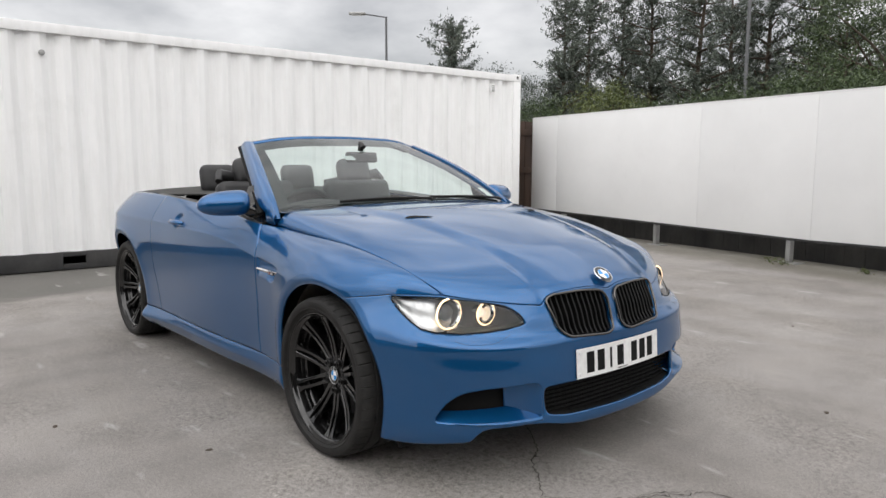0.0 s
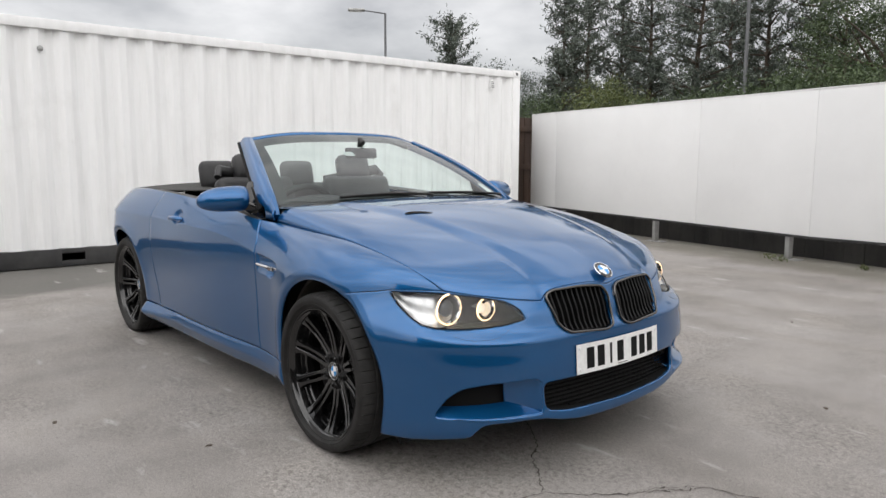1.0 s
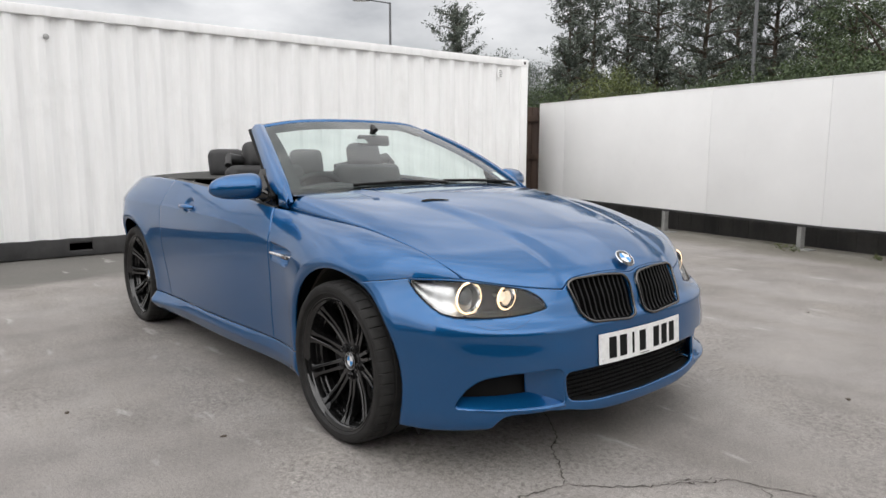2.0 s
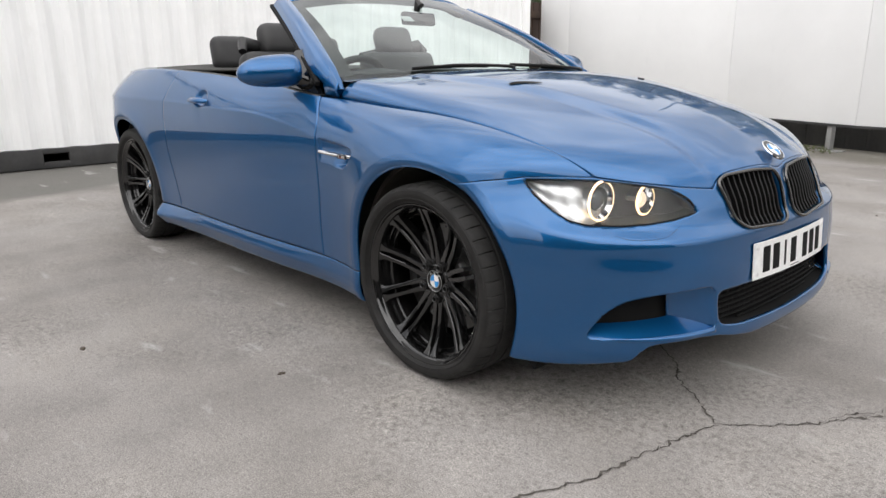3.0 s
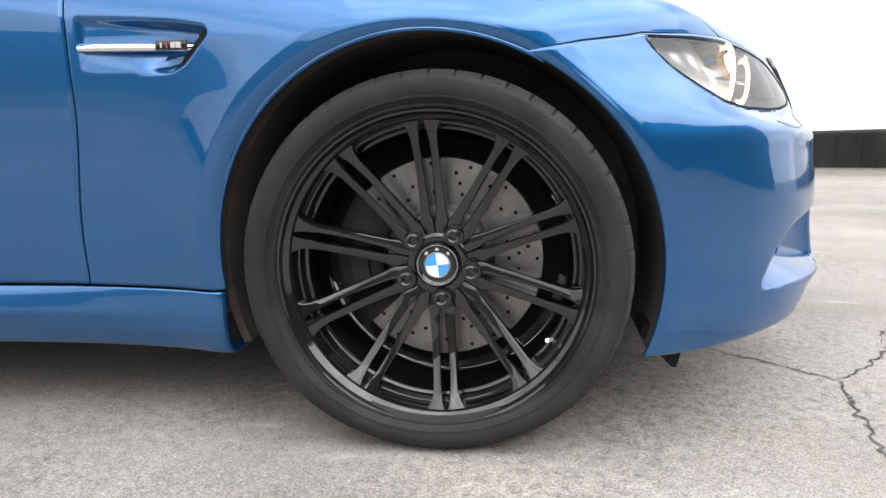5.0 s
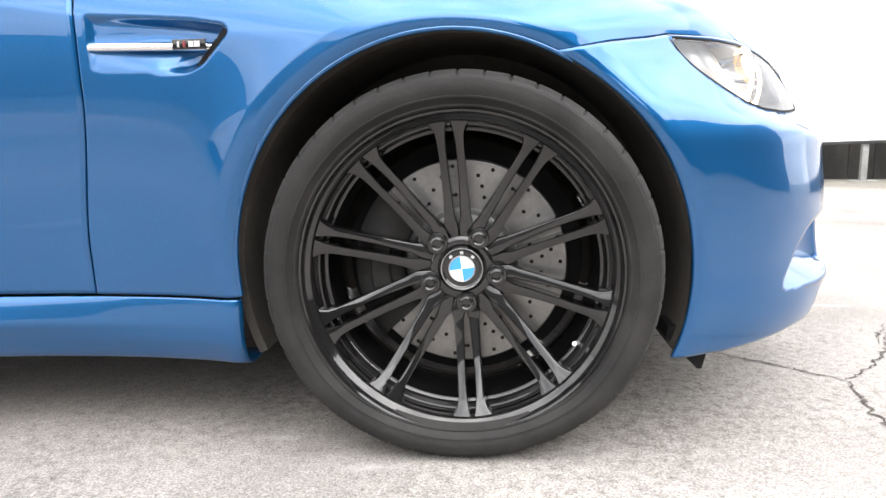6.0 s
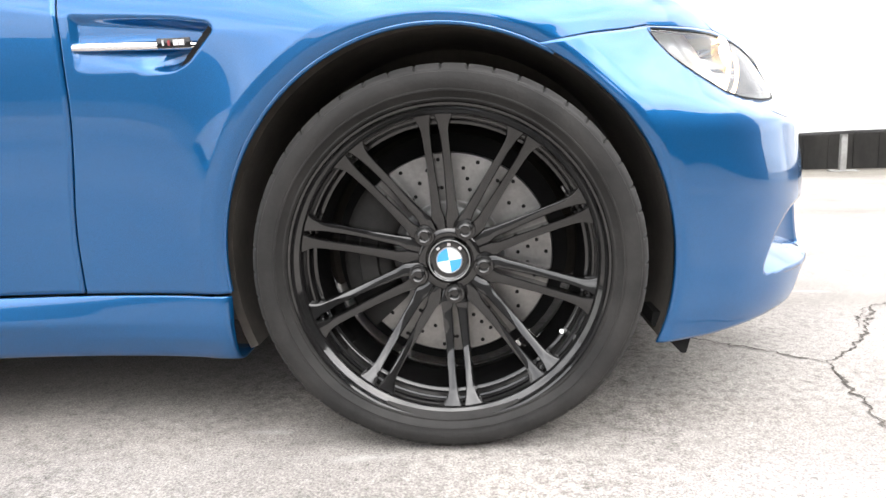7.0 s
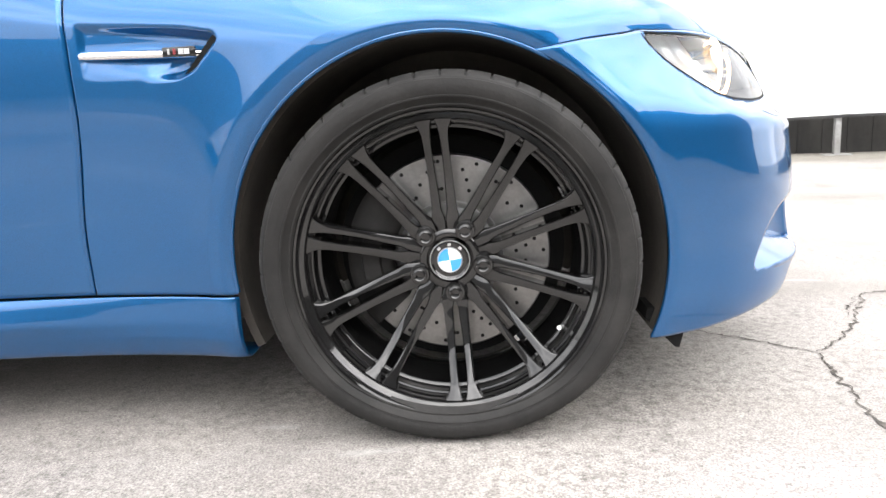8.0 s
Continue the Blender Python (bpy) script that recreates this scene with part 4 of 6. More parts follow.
def side_panels(side):
    half_gap = 0.0022
    # front wing

    def wing(u, v):
        z0 = np.interp(u, [-0.66, -0.37, -0.2, 0.0, 0.10, 0.161, 0.2345, 0.304, 0.333, 0.43, 0.49], [0.279, 0.279, 0.50, 0.62, 0.650, 0.6745, 0.6925, 0.7040, 0.7105, 0.7135, 0.7122])
        z1 = gap_z(u) * (1 - smooth01(-0.50, -0.72, u)) + belt_z(u) * smooth01(-0.50, -0.72, u)
        z = z0 + (np.maximum(z1, z0 + 0.0005) - z0) * v
        left = smooth01(-0.45, -0.63, u)
        x = u + left * (door_gap(z) + 0.63 + half_gap)
        end = smooth01(-0.50, -0.40, x)
        deep = (0.010 + 0.021 * smooth01(-0.60, -0.40, x)) * smooth01(0.002, -0.015, vent_sd(x, z)) * (end + (1 - end) * smooth01(0.645, 0.712, z))
        return x, skin_y(x, z) - deep, z

    us = np.concatenate([np.linspace(-0.63, -0.335, 140), np.linspace(-0.335, 0.480, 150)[1:]])
    rows_v = np.concatenate([np.linspace(0, 0.54, 60), np.linspace(0.54, 0.76, 90)[1:], np.linspace(0.76, 1, 46)[1:]])
    part_wing = sheet("front_wing", wing, us, rows_v, PAINT, CAR, side,
                      [lambda x, y, z: arch_d(x, z)], 0.012)
    # side vent pocket, bar and badge
    sheet("vent_mesh", lambda u, v: (u, skin_y(u, 0.640 + 0.09 * v) - 0.012, 0.640 + 0.09 * v), np.linspace(-0.46, -0.345, 48), np.linspace(0, 1, 40), INK, part_wing, side, [lambda x, y, z: x + 0.388 - 0.9 * (z - 0.69), lambda x, y, z: -0.0035 - vent_sd(x, z)])
    pts = [(x, side * (float(skin_y(np.array(x), np.array(0.70))) - 0.002 - 0.028 * (k / 11) ** 2), 0.6925 - 0.004 * k / 11) for k, x in enumerate(np.linspace(-0.594, -0.364, 12))]
    bar = part("vent_bar", tube(pts, [0.0075] + [0.0085] * 9 + [0.008, 0.007], 12, flat=0.8), CHROME, part_wing, "chrome side vent bar")
    bx, by = -0.418, side * (float(skin_y(np.array(-0.418), np.array(0.69))) + 0.0035)
    part("badge", box(bx - 0.028, bx + 0.026, by - 0.002, by + 0.002, 0.6825, 0.698, 0.001), GLOSSBLACK, bar)
    for k, mt in enumerate((SILVER, BADGERED, SILVER, SILVER)):
        part("badge_mark", box(bx - 0.019 + 0.009 * k, bx - 0.016 + 0.010 * k + 0.003 * (k > 1), by + side * 0.0022 - 0.0008, by + side * 0.0022 + 0.0008, 0.686, 0.695), mt, bar)

    # black strip behind the door's front shut line, standing in for the gap's shade
    sheet("door_seal", lambda u, v: (door_gap(0.285 + 0.60 * v) + 0.009 * u, skin_y(door_gap(0.285 + 0.60 * v) + 0.009 * u, 0.285 + 0.60 * v) - 0.0065, 0.285 + 0.60 * v), np.linspace(-1, 1, 5), np.linspace(0, 1, 50), INK, CAR, side)
    # door
    d_end = -1.94

    def door(u, v):
        z1 = belt_z(u) - 0.001
        z0 = 0.2795 + 0 * u
        z = z0 + (z1 - z0) * v
        left = smooth01(-0.95, -0.64, u)
        x = u + left * (door_gap(z) + 0.64 - half_gap) + smooth01(-1.6, d_end, u) * (-0.05 * smooth01(0.3, 0.6, z) + 0.06 * smooth01(0.75, 0.97, z))
        dent = 0.017 * smooth01(1.0, 0.35, np.hypot((x + 1.560) / 0.066, (z - 0.848) / 0.046))
        return x, skin_y(x, z) - dent, z

    dr = sheet("door", door, np.concatenate([np.linspace(-0.64, -1.47, 84), np.linspace(-1.47, -1.65, 44)[1:], np.linspace(-1.65, d_end, 30)[1:]]), np.concatenate([np.linspace(0, 0.76, 60), np.linspace(0.76, 1, 50)[1:]]), PAINT, CAR, side, (), 0.012)
    hx, hz = -1.57, 0.842
    hy = lambda x, z: float(skin_y(np.array(x), np.array(z)))
    hp = [(hx + dx, side * (hy(hx + dx, hz) + out), hz + up) for dx, out, up in ((-0.082, 0.000, -0.003), (-0.070, 0.014, -0.002), (-0.03, 0.024, 0.001), (0.035, 0.024, 0.001), (0.072, 0.013, -0.001), (0.082, 0.000, -0.002))]
    part("door_handle", tube(hp, [0.009, 0.013, 0.015, 0.015, 0.013, 0.009], 12, flat=0.75), PAINT, dr)

    # rear quarter
    x_tail = -WB - 0.90

    def quarter(u, v):
        zlow = np.interp(u, [x_tail, -WB - 0.5, -WB + 0.3, -1.94], [0.36, 0.30, 0.2795, 0.2795])
        z1 = belt_z(u) - 0.001
        z = zlow + (z1 - zlow) * v
        left = smooth01(-2.3, d_end, u)
        x = u + left * (-0.0010 - 0.05 * smooth01(0.3, 0.6, z) + 0.06 * smooth01(0.75, 0.97, z))
        k = np.clip((x + WB + 0.02) / (x_tail + WB + 0.02), 0, 0.9995)
        y = skin_y(x, z) * np.sqrt(1 - k ** 2.1)
        return x, y, z

    uq = np.concatenate([np.linspace(d_end, -WB - 0.3, 110), x_tail + 0.60 * (1 - np.sin(np.linspace(0, 1, 40)[1:] * math.pi / 2))])
    sheet("rear_quarter", quarter, uq, np.linspace(0, 1, 64), PAINT, CAR, side, [lambda x, y, z: arch_d(x, z, -WB)], 0.012)

    # side skirt
    prof = [(0.0, 0.2745), (0.006, 0.262), (0.010, 0.245), (0.0125, 0.226), (0.006, 0.210), (-0.003, 0.190), (-0.013, 0.168), (-0.035, 0.153), (-0.10, 0.156)]
    d_s, z_s = spline(np.linspace(0, 1, 9), [p[0] for p in prof]), spline(np.linspace(0, 1, 9), [p[1] for p in prof])

    def sill(u, v):
        z = z_s(v)
        flare = 0.024 * smooth01(-1.64, -2.15, u) * smooth01(0.02, 0.34, v) * smooth01(1.0, 0.55, v)
        y = skin_y(u, np.maximum(z, 0.275)) + np.minimum(d_s(v), 0) + np.maximum(d_s(v), 0) * (0.25 + 0.75 * smooth01(-0.42, -0.95, u)) + flare
        return u, y, z - 0.012 * smooth01(-1.64, -2.15, u) * smooth01(0.02, 0.34, v) * smooth01(0.7, 0.4, v)

    sheet("side_skirt", sill, np.linspace(-0.37, -2.37, 120), np.linspace(0, 1, 28), PAINT, CAR, side, [lambda x, y, z: arch_d(x, z), lambda x, y, z: arch_d(x, z, -WB)], 0.004)
    # rolled lips of the arches
    for at, low in ((0.0, 62), (-WB, 2)):
        edge = [(at + (ARCH_R + 0.001) * math.cos(a * D), ARCH_Z + (ARCH_R + 0.001) * math.sin(a * D)) for a in np.linspace(low, 187, 70)]
        tuck = lambda x: math.sqrt(1 - max(0.0, (x + WB + 0.02) / -0.88) ** 2.1)
        part("arch_lip", tube([(x, side * (float(skin_y(x, z)) * tuck(x) - 0.0035), z) for x, z in edge], 0.0048, 8), PAINT, CAR)
    # wheel housings
    for at in (0.0, -WB):
        lin = lathe([(ARCH_R + 0.022, -0.80), (ARCH_R + 0.004, -0.805), (ARCH_R + 0.004, -0.60), (ARCH_R, -0.52), (0.28, -0.50), (0.0, -0.50)], 48, a0=-0.37, a1=math.pi + 0.42)
        if side > 0:
            bmesh.ops.transform(lin, matrix=Matrix.Diagonal((1, -1, 1, 1)), verts=lin.verts)
        bmesh.ops.translate(lin, vec=(at, 0, ARCH_Z), verts=lin.verts)
        part("arch_liner", lin, LINER, CAR)
    # flap below the front edge of the arch
    part("nose_tray", box(0.36, 0.62, side * 0.0, side * 0.60, 0.225, 0.24, 0.004) if side > 0 else box(0.36, 0.62, -0.60, 0.0, 0.225, 0.24, 0.004), BLACKPLASTIC, CAR)
    flap = bmesh.new()
    for y in (-0.06, 0.06):
        [flap.verts.new((x, side * (0.745 + 0.6 * y), z)) for x, z in ((0.348, 0.205), (0.352, 0.225), (0.420, 0.225), (0.420, 0.190), (0.410, 0.150), (0.402, 0.150))]
    bmesh.ops.convex_hull(flap, input=flap.verts)
    part("air_flap", flap, INK, CAR)
    # door mirror
    mir = bmesh.new()
    bmesh.ops.create_uvsphere(mir, u_segments=40, v_segments=20, radius=1.0)
    for vt in mir.verts:
        x, y, z = vt.co
        n_m = 5.0 if y > 0 else 2.2
        grow = (max(0.0, 1 - abs(y) ** n_m) ** (1 / n_m)) / max(1e-4, math.sqrt(max(0.0, 1 - y * y))) if abs(y) < 0.9999 else 1.0
        x, z = x * grow, z * grow
        k = 0.5 - 0.5 * y  # 0 at the foot, 1 at the tip
        low = 0.80 if z < 0 else 1.0
        vt.co = (x * (0.080 if x > 0 else 0.035) * (1.05 - 0.35 * k), y * 0.118, z * low * (0.072 - 0.012 * k) - 0.008 * k)
    bmesh.ops.transform(mir, matrix=Matrix.Translation((-0.855, side * 0.896, 0.975)) @ (Matrix.Diagonal((1, 1, 1, 1)) if side < 0 else Matrix.Diagonal((1, -1, 1, 1))) @ Euler((0, 0, radians(-14))).to_matrix().to_4x4(), verts=mir.verts)
    m_ob = part("door_mirror", mir, PAINT, CAR)
    part("mirror_foot", tube([(-0.79, side * 0.765, 0.925), (-0.80, side * 0.80, 0.945), (-0.825, side * 0.845, 0.962)], [0.034, 0.028, 0.026], 12, flat=0.6), GLOSSBLACK, m_ob)
    part("mirror_glass", box_into(bmesh.new(), -0.897, -0.891, -0.07, 0.07, 0.932, 1.008, 0.003, Matrix.Translation((0, side * 0.905, 0))), CHROME, m_ob)
    # corner trim between pillar and door
    tri = bmesh.new()
    for off in (0.0, -0.02):
        [tri.verts.new((x, side * (y + off), z)) for x, y, z in ((-0.69, 0.785, 0.893), (-0.93, 0.785, 0.920), (-0.93, 0.735, 1.055), (-0.88, 0.735, 1.06))]
    bmesh.ops.convex_hull(tri, input=tri.verts)
    part("corner_trim", tri, GLOSSBLACK, CAR)


for s in (-1, 1):
    side_panels(s)


# ---- front of the car ----
def front():
    ws = np.linspace(-1, 1, 381)
    vs = np.linspace(0, 1, 100)

    def both(w, v):
        x, y, z = bumper_point(np.abs(w), v)
        return x, np.sign(w) * y, z

    sheet("front_bumper", both, ws, vs, PAINT, CAR, 1,
          [lambda x, y, z: lamp_sd(theta_of(np.abs(y), z) * 0.8, z), lambda x, y, z: kid_sd(np.abs(y), z), lambda x, y, z: intake_sd(y, z), lambda x, y, z: fog_sd(np.abs(y), z)], 0.014, outward=(1.0, 0, 0.1))
    # floor of the lower intake
    sheet("intake_floor", lambda u, v: ((lambda p: (p[0], np.sign(u) * p[1], p[2]))(nose(theta_of(0.43 * np.abs(u), 0.250 + 0.030 * np.abs(u) ** 2), 0.250 + 0.030 * np.abs(u) ** 2, 0.008 + 0.085 * v))), np.linspace(-1, 1, 41), np.linspace(0, 1, 4), INK, CAR, 1, outward=(0, 0, 1))
    # hood
    fa = np.linspace(0, 46, 300) * D
    fx, fy, fz = nose(fa, top_of_nose(fa))
    front_x, front_z = soft_line(fy, fx - 0.0022, 0.004), soft_line(fy, fz + 0.0012, 0.004)
    broad_z = spline([0, 0.12, 0.24, 0.34, 0.48, 0.65], [0.709, 0.709, 0.697, 0.672, 0.684, float(front_z(0.65))])
    plain_z = spline([0, 0.2, 0.42, 0.65], [0.706, 0.703, 0.697, float(front_z(0.65))])
    XF = float(front_x(0.65))
    rear_x = spline([0, 0.3, 0.55, 0.748], [-0.475, -0.492, -0.533, -0.586])
    rear_z = spline([0, 0.2, 0.4, 0.6, 0.748], [0.970, 0.968, 0.961, 0.951, 0.941])
    g_mid = spline([0, 0.015, 0.05, 0.1, 0.25, 0.45, 0.6, 0.8, 1], [0, 0.075, 0.185, 0.30, 0.54, 0.74, 0.85, 0.945, 1])
    g_side = spline([0, 0.078, 0.194, 0.346, 0.49, 0.73, 1], [0, 0.225, 0.435, 0.66, 0.806, 0.94, 1])

    def hood(r, s):
        a = np.abs(s)
        y0, y1 = 0.65 * a, 0.748 * a
        xs, xe = front_x(y0), rear_x(y1)
        x = xs + (xe - xs) * r
        grow = (gap_y(XF + (-0.586 - XF) * r) - float(gap_y(XF)))
        y = a * (float(gap_y(XF)) + grow) - 0.0025 * smooth01(0.9, 1.0, a)
        k = smooth01(0.3, 1.0, a)
        g = g_mid(r) * (1 - k) + g_side(r) * k
        flat_z = plain_z(y0)
        z = flat_z + (rear_z(y1) - flat_z) * g + (broad_z(y0) - flat_z) * np.exp(-r / 0.05) + (front_z(y0) - broad_z(y0)) * np.exp(-r / 0.03)
        x1 = XF + (-0.586 - XF) * r
        z1 = float(front_z(0.65)) + (0.941 - float(front_z(0.65))) * g_side(r)
        z = z + (shoulder_z(x1) + 0.0005 - z1) * a ** 3
        t0 = 0.84 + 0.06 * smooth01(0.4, 1.0, r)
        t = np.clip((a - t0) / (1 - t0), 0, 1)
        z = z + (gap_z(x1) - shoulder_z(x1)) * (1 - np.sqrt(1 - 0.93 * t * t)) / (1 - math.sqrt(0.07))
        dome_w = 0.275 + 0.19 * r
        dome = 0.015 * smooth01(0.03, 0.26, r) * (1 - 0.55 * smooth01(0.7, 1.0, r)) * (1 - smooth01(dome_w - 0.035, dome_w + 0.055, y))
        return x, np.sign(s) * y, z + dome

    rs = np.concatenate([np.linspace(0, 0.06, 22), np.linspace(0.06, 1, 110)[1:]])
    hd = sheet("hood", hood, rs, np.linspace(-1, 1, 181), PAINT, CAR, 1, (), 0.010, outward=(0, 0, 1))
    half_r, half_s = np.meshgrid(rs, np.linspace(0, 1, 181), indexing="ij")
    hood_p = np.stack(hood(half_r, half_s), -1).reshape(-1, 3)

    def on_hood(x, y):
        x, y = np.broadcast_arrays(x, y)
        d = (hood_p[None, :, 0] - x.reshape(-1, 1)) ** 2 + (hood_p[None, :, 1] - y.reshape(-1, 1)) ** 2
        w = np.exp(-d / 0.007 ** 2)
        return ((w * hood_p[None, :, 2]).sum(1) / w.sum(1)).reshape(x.shape)

    for side in (-1, 1):
        # a slanting slot, its dished mesh lying in the skin
        def slot(u, v):
            along, over = 0.060 * u, 0.014 * v * np.sqrt(np.clip(1 - u * u, 0, 1))
            c, q = math.cos(58 * D), math.sin(58 * D)
            x, y = -0.042 + along * c + over * q, 0.354 - along * q + over * c
            return x, side * y, on_hood(x, y) + 0.0030 - 0.0012 * (1 - v * v)

        sheet("hood_vent", slot, np.linspace(-0.999, 0.999, 30), np.linspace(-1, 1, 9), INK, hd, 1, outward=(0, 0, 1), label="dark mesh hood vent")
    roundel((0.684, 0, 0.747), (0.62, 0, 0.78), 0.041, hd)
    # kidneys
    for side in (-1, 1):
        def on(y, z, out):
            x, yy, zz = nose(theta_of(np.array(y), np.array(z)), np.array(z), -out)
            return (float(x), side * y, z)
        ring = [on(p[0], p[1], 0.006) for p in KIDNEY]
        frame_ob = part("kidney_grille", tube(ring, 0.0052, 12, True), DARKCHROME, CAR, "dark chrome kidney grille frame")
        sheet("grille_back", lambda u, v: nose(theta_of(0.02 + 0.31 * u, 0.51 + 0.195 * v), 0.51 + 0.195 * v, 0.05), np.linspace(0, 1, 14), np.linspace(0, 1, 10), INK, frame_ob, side, outward=(1, 0, 0))
        for k in range(11):
            y = 0.050 + 0.0245 * k
            zs = [z for z in np.linspace(0.515, 0.70, 60) if kid_sd(np.array(y), np.array(z)) < -0.004]
            if len(zs) < 4:
                continue
            bm = bmesh.new()
            rows = []
            for z in np.linspace(zs[0], zs[-1], 7):
                rows.append([bm.verts.new((on(y, z, dd)[0], side * (y + w), z)) for dd, w in ((-0.002, -0.004), (-0.002, 0.004), (-0.04, 0.003), (-0.04, -0.003))])
            for a, b in zip(rows, rows[1:]):
                for j in range(4):
                    bm.faces.new((a[j], a[(j + 1) % 4], b[(j + 1) % 4], b[j]))
            part("slat", bm, GRILLEBLACK, frame_ob, smooth=False)
    # lower intake with bars
    back = sheet("lower_grille", lambda u, v: ((lambda p: (p[0], np.sign(u) * p[1], p[2]))(nose(theta_of(0.50 * np.abs(u), 0.24 + 0.16 * v), 0.24 + 0.16 * v, 0.075))), np.linspace(-1, 1, 41), np.linspace(0, 1, 8), INK, CAR, 1, outward=(1, 0, 0), label="black mesh lower grille")
    for k in range(8):
        z = 0.268 + 0.0155 * k
        half = min(0.41, 0.0 + math.sqrt(max(0.0, z - 0.262)) * 3.2)
        pts = [(float(nose(theta_of(np.array(abs(y)), np.array(z)), np.array(z), 0.044)[0]), y, z) for y in np.linspace(-half, half, 25)]
        part("grille_bar", tube(pts, 0.0032, 6), GRILLEBLACK, back)
    for k in range(26):
        y = -0.375 + 0.03 * k
        pts = [(float(nose(theta_of(np.array(abs(y)), np.array(z)), np.array(z), 0.047)[0]), y, z) for z in (0.274 + 0.13 * y * y, 0.30, 0.34, 0.385)]
        part("grille_bar", tube(pts, 0.0025, 5), GRILLEBLACK, back)
    wash_z = spline([43, 39.9, 35.3, 30.4, 28.2], [0.566, 0.5565, 0.554, 0.563, 0.580])
    # outer intakes: dark duct, blue floor blade and inner cheek
    for side in (-1, 1):
        duct = sheet("brake_duct", lambda u, v: nose(theta_of(0.40 + 0.35 * u, 0.27 + 0.14 * v), 0.27 + 0.14 * v, 0.10 - 0.055 * u), np.linspace(0, 1, 16), np.linspace(0, 1, 8), INK, CAR, side, outward=(1, 0, 0))

        def blade(u, v):
            y = 0.407 + 0.335 * u
            z = 0.276 + 0.003 * u
            deep = 0.080 - 0.045 * u
            back = smooth01(0.12, 1, v)
            x, yy, zz = nose(theta_of(y, z), z, deep * back * 1.0 - 0.005 * (1 - smooth01(0, 0.3, v)) * np.sin(math.pi * np.clip(u + 0.15, 0, 1)))
            return x, yy, zz - 0.009 * (1 - smooth01(0, 0.14, v)) + 0.040 * back * (1 - 0.25 * u)

        sheet("splitter_blade", blade, np.linspace(0, 1, 50), np.linspace(0, 1, 18), PAINT, CAR, side, (), 0.004, outward=(0.5, 0, 1))

        def cheek(u, v):
            z = 0.279 + 0.125 * v
            x, yy, zz = nose(theta_of(0.407 + 0 * u, z), z, 0.0)
            return x - 0.10 * u, yy + 0.095 * u ** 1.3, zz

        sheet("duct_cheek", cheek, np.linspace(0, 1, 16), np.linspace(0, 1, 14), PAINT, CAR, side, (), 0.003, outward=(0.5, side, 0))
    # headlamp washer covers: a thin shut line on the ledge
        line = [nose(np.array(a * D), np.array(z), -0.0006) for a, z in zip(np.linspace(43, 28.2, 22), wash_z(np.linspace(43, 28.2, 22)))]
        part("washer_shut_line", tube([(float(x), side * float(y), float(z)) for x, y, z in line], 0.0004, 6), BLACKPLASTIC, CAR)
    # number plate, bent round the bumper
    def bent(y0, y1, z0, z1, x0, x1):
        bm = bmesh.new()
        ys = np.linspace(y0, y1, max(2, int(abs(y1 - y0) / 0.02) + 2))
        rows = [[bm.verts.new((0.789 - 0.22 * y * y - 0.07 * z + x, y / 1.025, 0.446 + z)) for x, z in ((x0, z0), (x1, z0), (x1, z1), (x0, z1))] for y in ys]
        for a, b in zip(rows, rows[1:]):
            for k in range(4):
                bm.faces.new((a[k], a[(k + 1) % 4], b[(k + 1) % 4], b[k]))
        bm.faces.new(rows[0]), bm.faces.new(rows[-1])
        return bm

    part("plate_holder", bent(-0.25, 0.25, -0.05, 0.05, -0.02, -0.0016), INK, CAR)
    plate = part("number_plate", bent(-0.258, 0.258, -0.0555, 0.0555, -0.0015, 0.0015), PLATEWHITE, CAR, "white front number plate")
    for k in range(7):
        y = -0.1875 + 0.058 * k + (0.033 if k > 3 else 0)
        wide = 0.012 if k == 2 else 0.040
        part("plate_bar", bent(y - wide / 2, y + wide / 2, -0.0395, 0.0395, 0.0013, 0.0022), INK, plate, smooth=False)
    part("plate_bar", bent(-0.03, 0.03, -0.0505, -0.0475, 0.0013, 0.0022), SATIN, plate, smooth=False)
    for y in (-0.24, 0.24):
        for z in (-0.04, 0.04):
            part("plate_screw", lathe([(0, -0.0035), (0.006, -0.0025), (0.0075, 0)], 12), BADGEWHITE, plate).matrix_basis = pose(0.790 - 0.22 * y * y - 0.07 * z, y / 1.025, 0.446 + z, 0, 0, 90)
    # underside of the nose
    part("undertray", box(-WB - 0.45, -0.40, -0.66, 0.66, 0.18, 0.22, 0.01), BLACKPLASTIC, CAR)


def roundel(at, facing, r, parent):
    """A round enamel badge: dark ring with silver rims and four quarters."""
    m = Matrix.Translation(at) @ Vector(facing).to_track_quat("-Y", "Z").to_matrix().to_4x4()
    base = part("roundel", lathe([(0, 0.002), (r * 1.0, 0.002), (r * 1.02, -0.002), (r * 0.97, -0.0045), (r * 0.93, -0.0035), (0, -0.0035)], 48), CHROME, parent, "round enamel badge with blue and white quarters")
    base.matrix_basis = m
    part("badge_ring", lathe([(r * 0.62, -0.0036), (r * 0.92, -0.0036), (r * 0.92, -0.0042), (r * 0.62, -0.0046)], 48), GLOSSBLACK, base)
    for k in range(4):
        part("badge_quarter", lathe([(0, -0.0037), (r * 0.60, -0.0037), (r * 0.60, -0.0046), (0, -0.0052)], 12, a0=k * math.pi / 2, a1=(k + 1) * math.pi / 2), BADGEBLUE if k % 2 else BADGEWHITE, base)
    part("badge_rim", lathe([(r * 0.595, -0.0040), (r * 0.625, -0.0054), (r * 0.655, -0.0040)], 40), CHROME, base)
    return base


